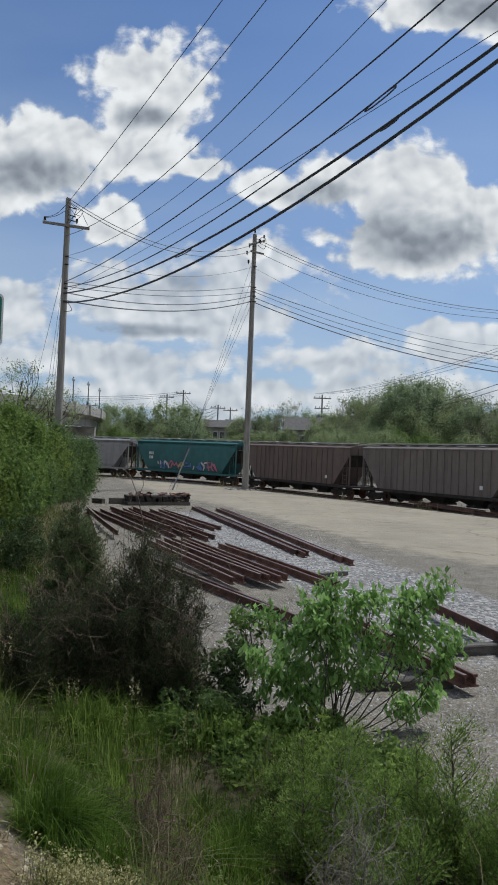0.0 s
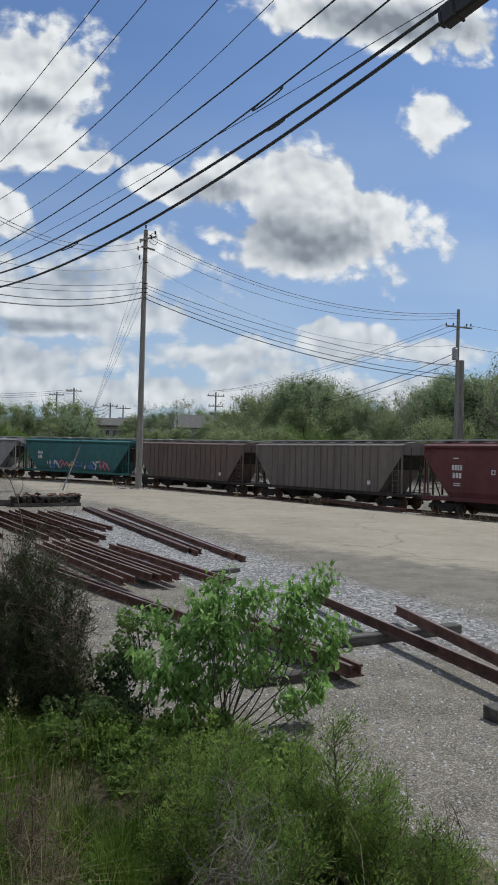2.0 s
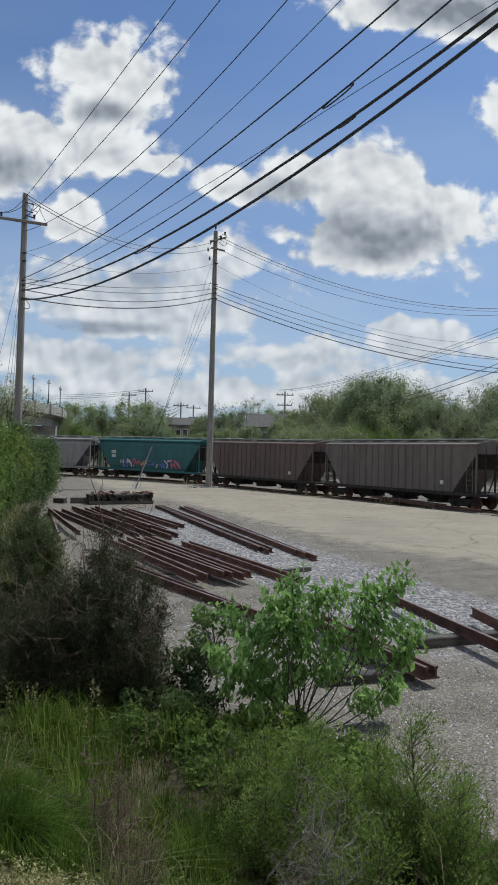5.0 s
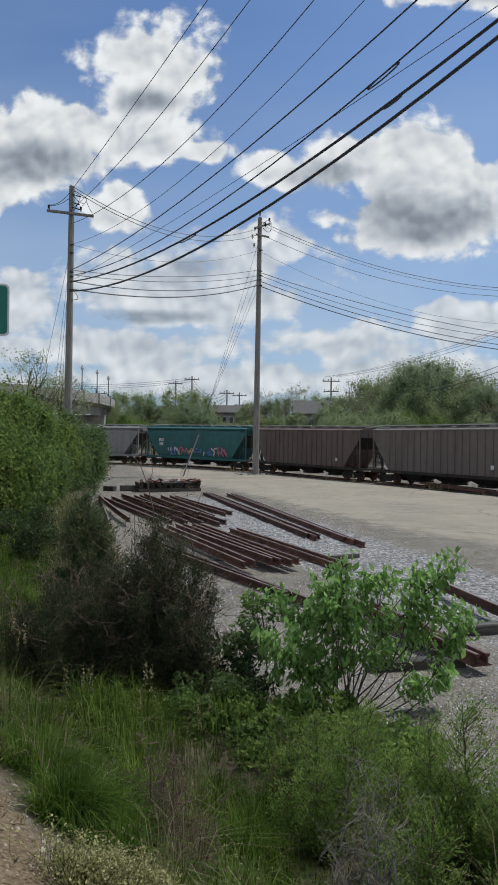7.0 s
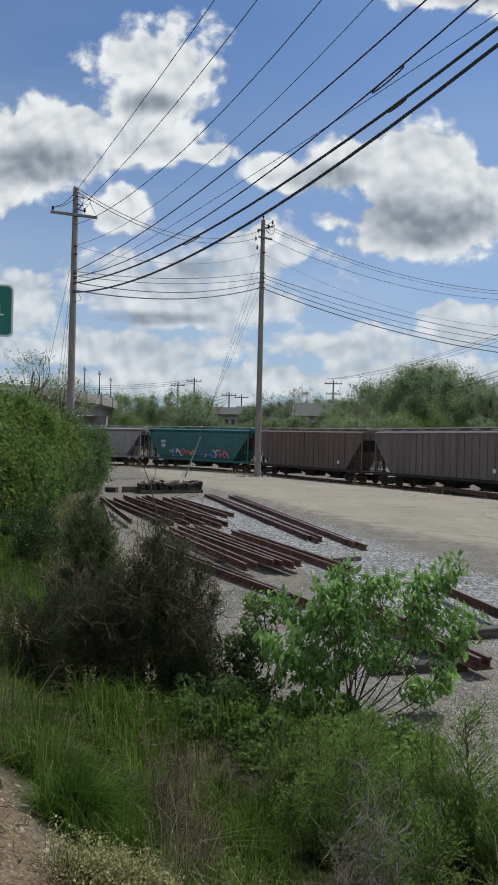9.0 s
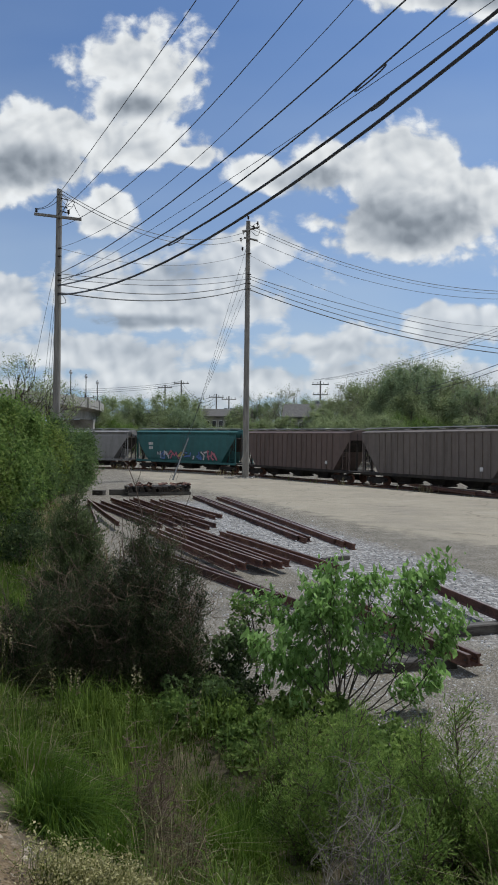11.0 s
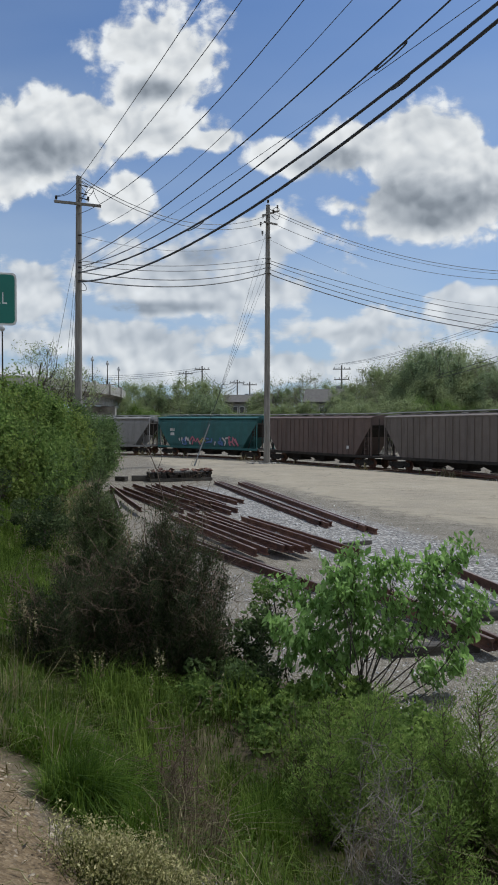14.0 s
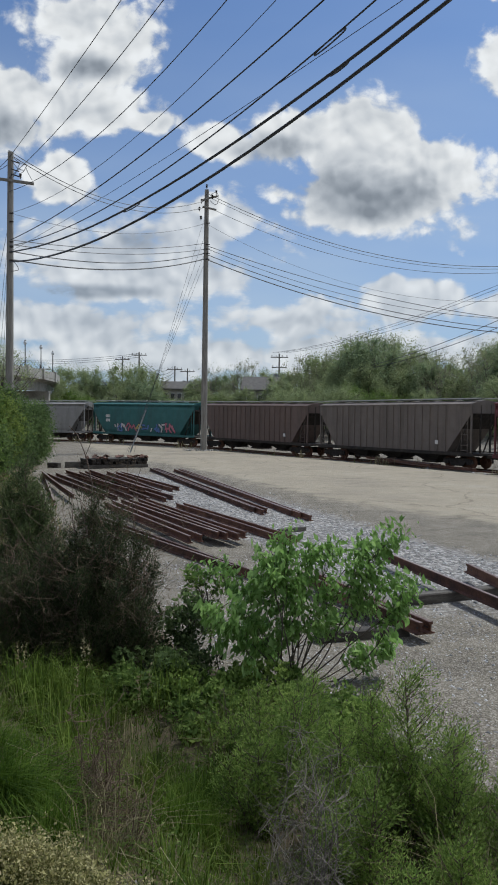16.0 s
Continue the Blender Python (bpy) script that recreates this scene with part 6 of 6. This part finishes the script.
# ---- stones ----
def stones(name, label, pts, size, spread=0.4, material="stone"):
    n = len(pts)
    base = np.array([(1, 0, 0), (-1, 0, 0), (0, 1, 0), (0, -1, 0), (0, 0, 1), (0, 0, -1)], float)
    faces = np.array([(0, 2, 4), (2, 1, 4), (1, 3, 4), (3, 0, 4), (2, 0, 5), (1, 2, 5), (3, 1, 5), (0, 3, 5)])
    r = size * np.minimum(np.exp(rng.normal(size=n) * spread), 2.6)
    V_ = base[None] * rng.uniform(0.55, 1.3, (n, 6, 1)) + rng.normal(size=(n, 6, 3)) * 0.18
    a = rng.uniform(0, 6.28, n)
    c, s = np.cos(a)[:, None], np.sin(a)[:, None]
    V_ = np.stack([V_[..., 0] * c - V_[..., 1] * s, V_[..., 0] * s + V_[..., 1] * c, V_[..., 2] * 0.7], -1) * r[:, None, None] + pts[:, None]
    T_ = (faces[None] + (np.arange(n) * 6)[:, None, None]).reshape(-1, 3)
    return tagged(part(name, tri_mesh(name, V_.reshape(-1, 3), T_, M[material]), None), label, "stones", kind="stuff")


def ballast_mask(x, y):
    return smoothstep((3.2 - np.abs(x - (2.6 + (22 - y) * 0.33) + 0.6)) / 2.0) * smoothstep((42 - y) / 8) * smoothstep((y - 9.5) / 4)


stones("ballast", "loose grey crushed stone ballast", scatter(rng, 70000, -5, 9, 9.5, 40, lambda x, y: ballast_mask(x, y) * (0.35 + 0.65 * clumpy(x, y, 0.7))), 0.028, 0.35)
stones("grit", "scattered small stones on the yard", scatter(rng, 75000, -1.5, 8, 5.0, 16, lambda x, y: (1 - turf_mask(x, y)) * (0.3 + 0.7 * clumpy(x, y, 0.9))), 0.014, 0.5)
M["pebble"] = surface("tan_pebble", [(0.10, 0.075, 0.05), (0.21, 0.165, 0.115), (0.38, 0.325, 0.25)], 0.95, 0, 9, 60, 0.2, (0.25, 0.75), per=0.5, leaf=0.001)
stones("path_stones", "tan pebbles in bare dirt at the top of the bank", scatter(rng, 16000, -2.6, -0.3, 1.9, 4.6, lambda x, y: path_mask(x, y) * (0.25 + 0.75 * clumpy(x, y, 2.5))), 0.0095, 0.6, "pebble")
stones("bank_stones", "pale stones showing between the grass", scatter(rng, 1800, -0.5, 1.0, 2.2, 3.6, lambda x, y: 0.8), 0.011, 0.5)
stones("trackside_rubble", "broken pale stones along the running track", scatter(rng, 9000, -16, 30, 26, 88, lambda x, y: np.exp(-((beside(TRACK_POINTS, x, y) - 2.3) / 0.7) ** 2)), 0.08, 0.5)


# ---- bridge, sign and the distance ----
DECK = smooth_line([(-60.4, 52), (-42.4, 67), (-30.4, 79), (-24.6, 89), (-22.7, 100), (-23.0, 112), (-25.9, 126), (-31.4, 140)], 2.0)
bridge = thing("road_bridge", Matrix.Identity(4), "curved grey concrete road bridge on piers", "bridge")
deck_path = [(p.x, p.y, 8.0) for p in DECK]
part("deck", sweep(bmesh.new(), deck_path, [(0, 0), (0, 0.35), (-9, 0.35), (-9, 0), (-7.8, -0.3), (-1.2, -0.3)]), M["concrete"], bridge)
part("parapet", sweep(bmesh.new(), deck_path, [(0.03, 0.36), (0.03, 1.25), (-0.06, 1.3), (-0.25, 1.3), (-0.3, 0.36)]), M["concrete"], bridge)
part("girder", sweep(bmesh.new(), deck_path, [(-1.3, -1.5), (-1.3, -0.3), (-1.7, -0.3), (-1.7, -1.5)]), M["concrete"], bridge)
for p in (DECK[22], DECK[33], DECK[44]):
    z0 = ground_z(p.x - 4, p.y)
    part("pier", box(bmesh.new(), (6.5, 1.1, 6.6 - z0), (p.x - 4, p.y, (6.6 + z0) / 2), bevel=0.05), M["concrete"], bridge)
for x, y in ((-23.6, 94.5), (-22.95, 100.5), (-22.95, 108)):
    part("pilaster", box(bmesh.new(), (0.55, 0.7, 1.5), (x + 0.25, y, 8.75), bevel=0.03), M["concrete"], bridge)
M["globe"] = surface("frosted_globe", [(0.42, 0.43, 0.44), (0.55, 0.56, 0.57)], 0.3, 0, 4, 20, 0)


def street_lamp(x, y, z, h):
    ob = thing("street_lamp", Matrix.Translation((x, y, z)), "dark post-top street lamp on the bridge parapet", "street lamp", "street lamps on the bridge")
    bm_ = bmesh.new()
    rod(bm_, (0, 0, -0.4), (0, 0, 0.4), 0.14, 0.1), rod(bm_, (0, 0, 0.4), (0, 0, h - 0.55), 0.075, 0.055)
    part("post", bm_, M["dark"], ob)
    g = bmesh.new()
    bmesh.ops.create_uvsphere(g, u_segments=12, v_segments=8, radius=0.22, matrix=pose(0, 0, h - 0.3) @ Matrix.Diagonal((1, 1, 1.25, 1)))
    part("globe", g, M["globe"], ob, "frosted glass globe")
    cap = bmesh.new()
    rod(cap, (0, 0, h - 0.08), (0, 0, h + 0.1), 0.12, 0.02)
    part("finial", cap, M["dark"], ob)


street_lamp(-23.6, 94.5, 9.3, 3.4), street_lamp(-22.95, 100.5, 9.3, 3.4), street_lamp(-22.95, 108, 9.3, 3.2), street_lamp(-21.9, 58.0, 6.2, 5.5)

# green place-name sign beside the road
M["sign_green"] = surface("sign_green", [(0.0, 0.15, 0.115), (0.004, 0.175, 0.135)], 0.45, 0, 2, 30, 0)
M["sign_white"] = surface("sign_white", [(0.62, 0.64, 0.63), (0.74, 0.75, 0.74)], 0.5, 0, 2, 30, 0)
SIGN = Matrix.Translation((-4.70, 13.2, 5.56)) @ pose(0, 0, 0, 0, 0, 14)
sign = thing("place_sign", SIGN, "green roadside place-name sign with white lettering and border", "road sign")
def rounded(bm_, w, h, r, y0, y1, x_off):
    pts = []
    for cx, cz, a0 in ((w / 2 - r, h / 2 - r, 0), (-w / 2 + r, h / 2 - r, 90), (-w / 2 + r, -h / 2 + r, 180), (w / 2 - r, -h / 2 + r, 270)):
        for k in range(5):
            a = radians(a0 + k * 22.5)
            pts.append((cx + r * math.cos(a) + x_off, cz + r * math.sin(a)))
    return prism(bm_, pts, y0, y1)


SW, SH = 2.3, 0.97
part("border", rounded(bmesh.new(), SW, SH, 0.09, 0.0, 0.03, -SW / 2), M["sign_white"], sign, "white reflective border")
part("face", rounded(bmesh.new(), SW - 0.07, SH - 0.07, 0.07, -0.005, 0.01, -SW / 2), M["sign_green"], sign)
txt = bpy.data.curves.new("lettering", "FONT")
txt.body, txt.size, txt.align_x, txt.align_y, txt.extrude = "WELL", 0.31, "RIGHT", "CENTER", 0.002
txt.space_character = 1.15
tmp = bpy.data.objects.new("tmp", txt)
scene.collection.objects.link(tmp)
bpy.context.view_layer.update()
letters = bpy.data.meshes.new_from_object(tmp.evaluated_get(bpy.context.evaluated_depsgraph_get()))
bpy.data.objects.remove(tmp)
letters.materials.clear()
letters.materials.append(M["sign_white"])
o = part("lettering", letters, None, sign)
o.matrix_basis = pose(-0.17, -0.009, 0.0, 90, 0, 0) @ Matrix.Diagonal((0.66, 1, 1, 1))
for x in (-0.95, -SW + 0.4):
    gx_, gy_ = (SIGN @ Vector((x, 0.06, 0))).xy
    drop = 5.56 - ground_z(gx_, gy_)
    part("post", box(bmesh.new(), (0.07, 0.05, drop + SH / 2 + 0.3), (x, 0.06, (SH / 2 - drop) / 2 - 0.15)), M["metal"], sign)


def far_pole(x, y, h, arms, box_at=None):
    z = ground_z(x, y)
    ob = thing("far_utility_pole", Matrix.Translation((x, y, z)), "distant timber utility pole with crossarms above the trees", "utility pole", "distant utility poles")
    part("shaft", rod(bmesh.new(), (0, 0, -0.5), (0, 0, h), 0.2, 0.14), M["pole"], ob)
    for k in range(arms):
        part("crossarm", box(bmesh.new(), (3.2 - k * 0.4, 0.14, 0.18), (0, -0.2, h - 0.7 - k * 1.9)), M["pole"], ob)
        for xx in (-1.4, -0.5, 0.5, 1.4):
            i_ = bmesh.new()
            insulator(i_, (xx * (1 - k * 0.12), -0.2, h - 0.62 - k * 1.9), 0.3, 0.09)
            part("insulator", i_, M["dark"], ob)
    if box_at:
        for s in (-1, 1):
            c_ = bmesh.new()
            rod(c_, (s * 0.65, -0.3, box_at - 1.2), (s * 0.65, -0.3, box_at), 0.42, sides=12)
            part("transformer", c_, M["metal"], ob)


far_pole(-14.4, 152, 13.6, 1), far_pole(-18.8, 160, 12.9, 1), far_pole(13.25, 132, 12.4, 2, 8.6), far_pole(-6.9, 152, 10.6, 1), far_pole(-4.4, 158, 10.2, 1, 7.5), far_pole(-26.6, 116, 10.2, 1)
# wires running off between the distant poles
def span(a, b, sag, r, label="thin distant power line"):
    a, b = Vector(a), Vector(b)
    pts = [a.lerp(b, k / 16) - Vector((0, 0, sag * 4 * (k / 16) * (1 - k / 16))) for k in range(17)]
    tagged(part("distant_wire", sweep(bmesh.new(), pts, circle(r, 4)), M["wire"]), label, "cable", "distant wires")


for dx, z in ((-1.25, 16.75), (-0.5, 16.7), (0.9, 16.7)):
    span((30.85 + dx, 67.2, z), (13.25 + dx, 131.8, 15.0), 1.2, 0.022)
for dx, z in ((0.3, 14.0), (0.2, 13.2)):
    span((30.85, 67.2, z), (13.25, 131.8, 11.0), 2.2, 0.035)
for dx, z in ((1.3, 16.7), (0.3, 14.6)):
    span((30.85 + dx, 67.2, z), (62, 60, z - 1.0), 1.2, 0.022)
for k in range(4):
    span((-14.4, 151.8, 16.2 - k * 0.8), (-7.2, 151.8, 13.6 - k * 0.7), 2.2, 0.03)
for k in range(3):
    span((-14.4, 151.8, 16.2 - 0.4 * k), (-60, 150, 15.5 - 0.4 * k), 1.5, 0.03)

# houses and a low building on the rise
M["siding"] = surface("house_siding", [(0.26, 0.25, 0.235), (0.36, 0.35, 0.33)], 0.85, 0, 1.5, 14, 0.1)
M["shingle"] = surface("roof_shingles", [(0.075, 0.07, 0.066), (0.13, 0.122, 0.115)], 0.9, 0, 2, 20, 0.3)
M["pane"] = surface("window_glass", [(0.02, 0.024, 0.03), (0.04, 0.045, 0.055)], 0.12, 0, 2, 8, 0)
M["blue_roof"] = surface("blue_grey_roofing", [(0.10, 0.13, 0.18), (0.15, 0.18, 0.235)], 0.6, 0, 2, 8, 0)


def house(x, y, z, turn, w, d, eave, rise, label, wall="siding", roof="shingle", windows=5):
    ob = thing("house", Matrix.Translation((x, y, z)) @ pose(0, 0, 0, 0, 0, turn), label, "house")
    part("wall", box(bmesh.new(), (w, d, eave + 4), (0, 0, eave / 2 - 2)), M[wall], ob)
    rf = bmesh.new()
    prof = [(-d / 2 - 0.5, eave - 0.1), (0, eave + rise), (d / 2 + 0.5, eave - 0.1), (d / 2 + 0.5, eave + 0.12), (0, eave + rise + 0.25), (-d / 2 - 0.5, eave + 0.12)]
    sweep(rf, [(-w / 2 - 0.5, 0, 0), (w / 2 + 0.5, 0, 0)], prof)
    part("roof", rf, M[roof], ob)
    for k in range(windows):
        wx = -w / 2 + (k + 0.5) * w / windows
        win = part("window", box(bmesh.new(), (1.0, 0.08, 1.5), (wx, -d / 2 - 0.02, eave - 1.5)), M["sign_white"], ob)
        part("pane", box(bmesh.new(), (0.84, 0.06, 1.3), (wx, -d / 2 - 0.05, eave - 1.5)), M["pane"], win)
    return ob


house(-6.4, 150, 5.0, 0, 5.6, 6, 3.6, 1.5, "pale two-storey house with a grey shingle roof among trees", windows=4)
house(-1.4, 156, 5.2, 6, 4.8, 6, 3.6, 1.6, "grey house with a low roof among trees", windows=3)
house(10.6, 127, 3.3, -8, 7.6, 8, 4.4, 2.3, "grey gabled house partly hidden by trees", windows=4)
house(-23.6, 158, 4.6, 4, 11.0, 9, 4.8, 0.8, "low building with a blue-grey roof beyond the trees", "siding", "blue_roof", 0)
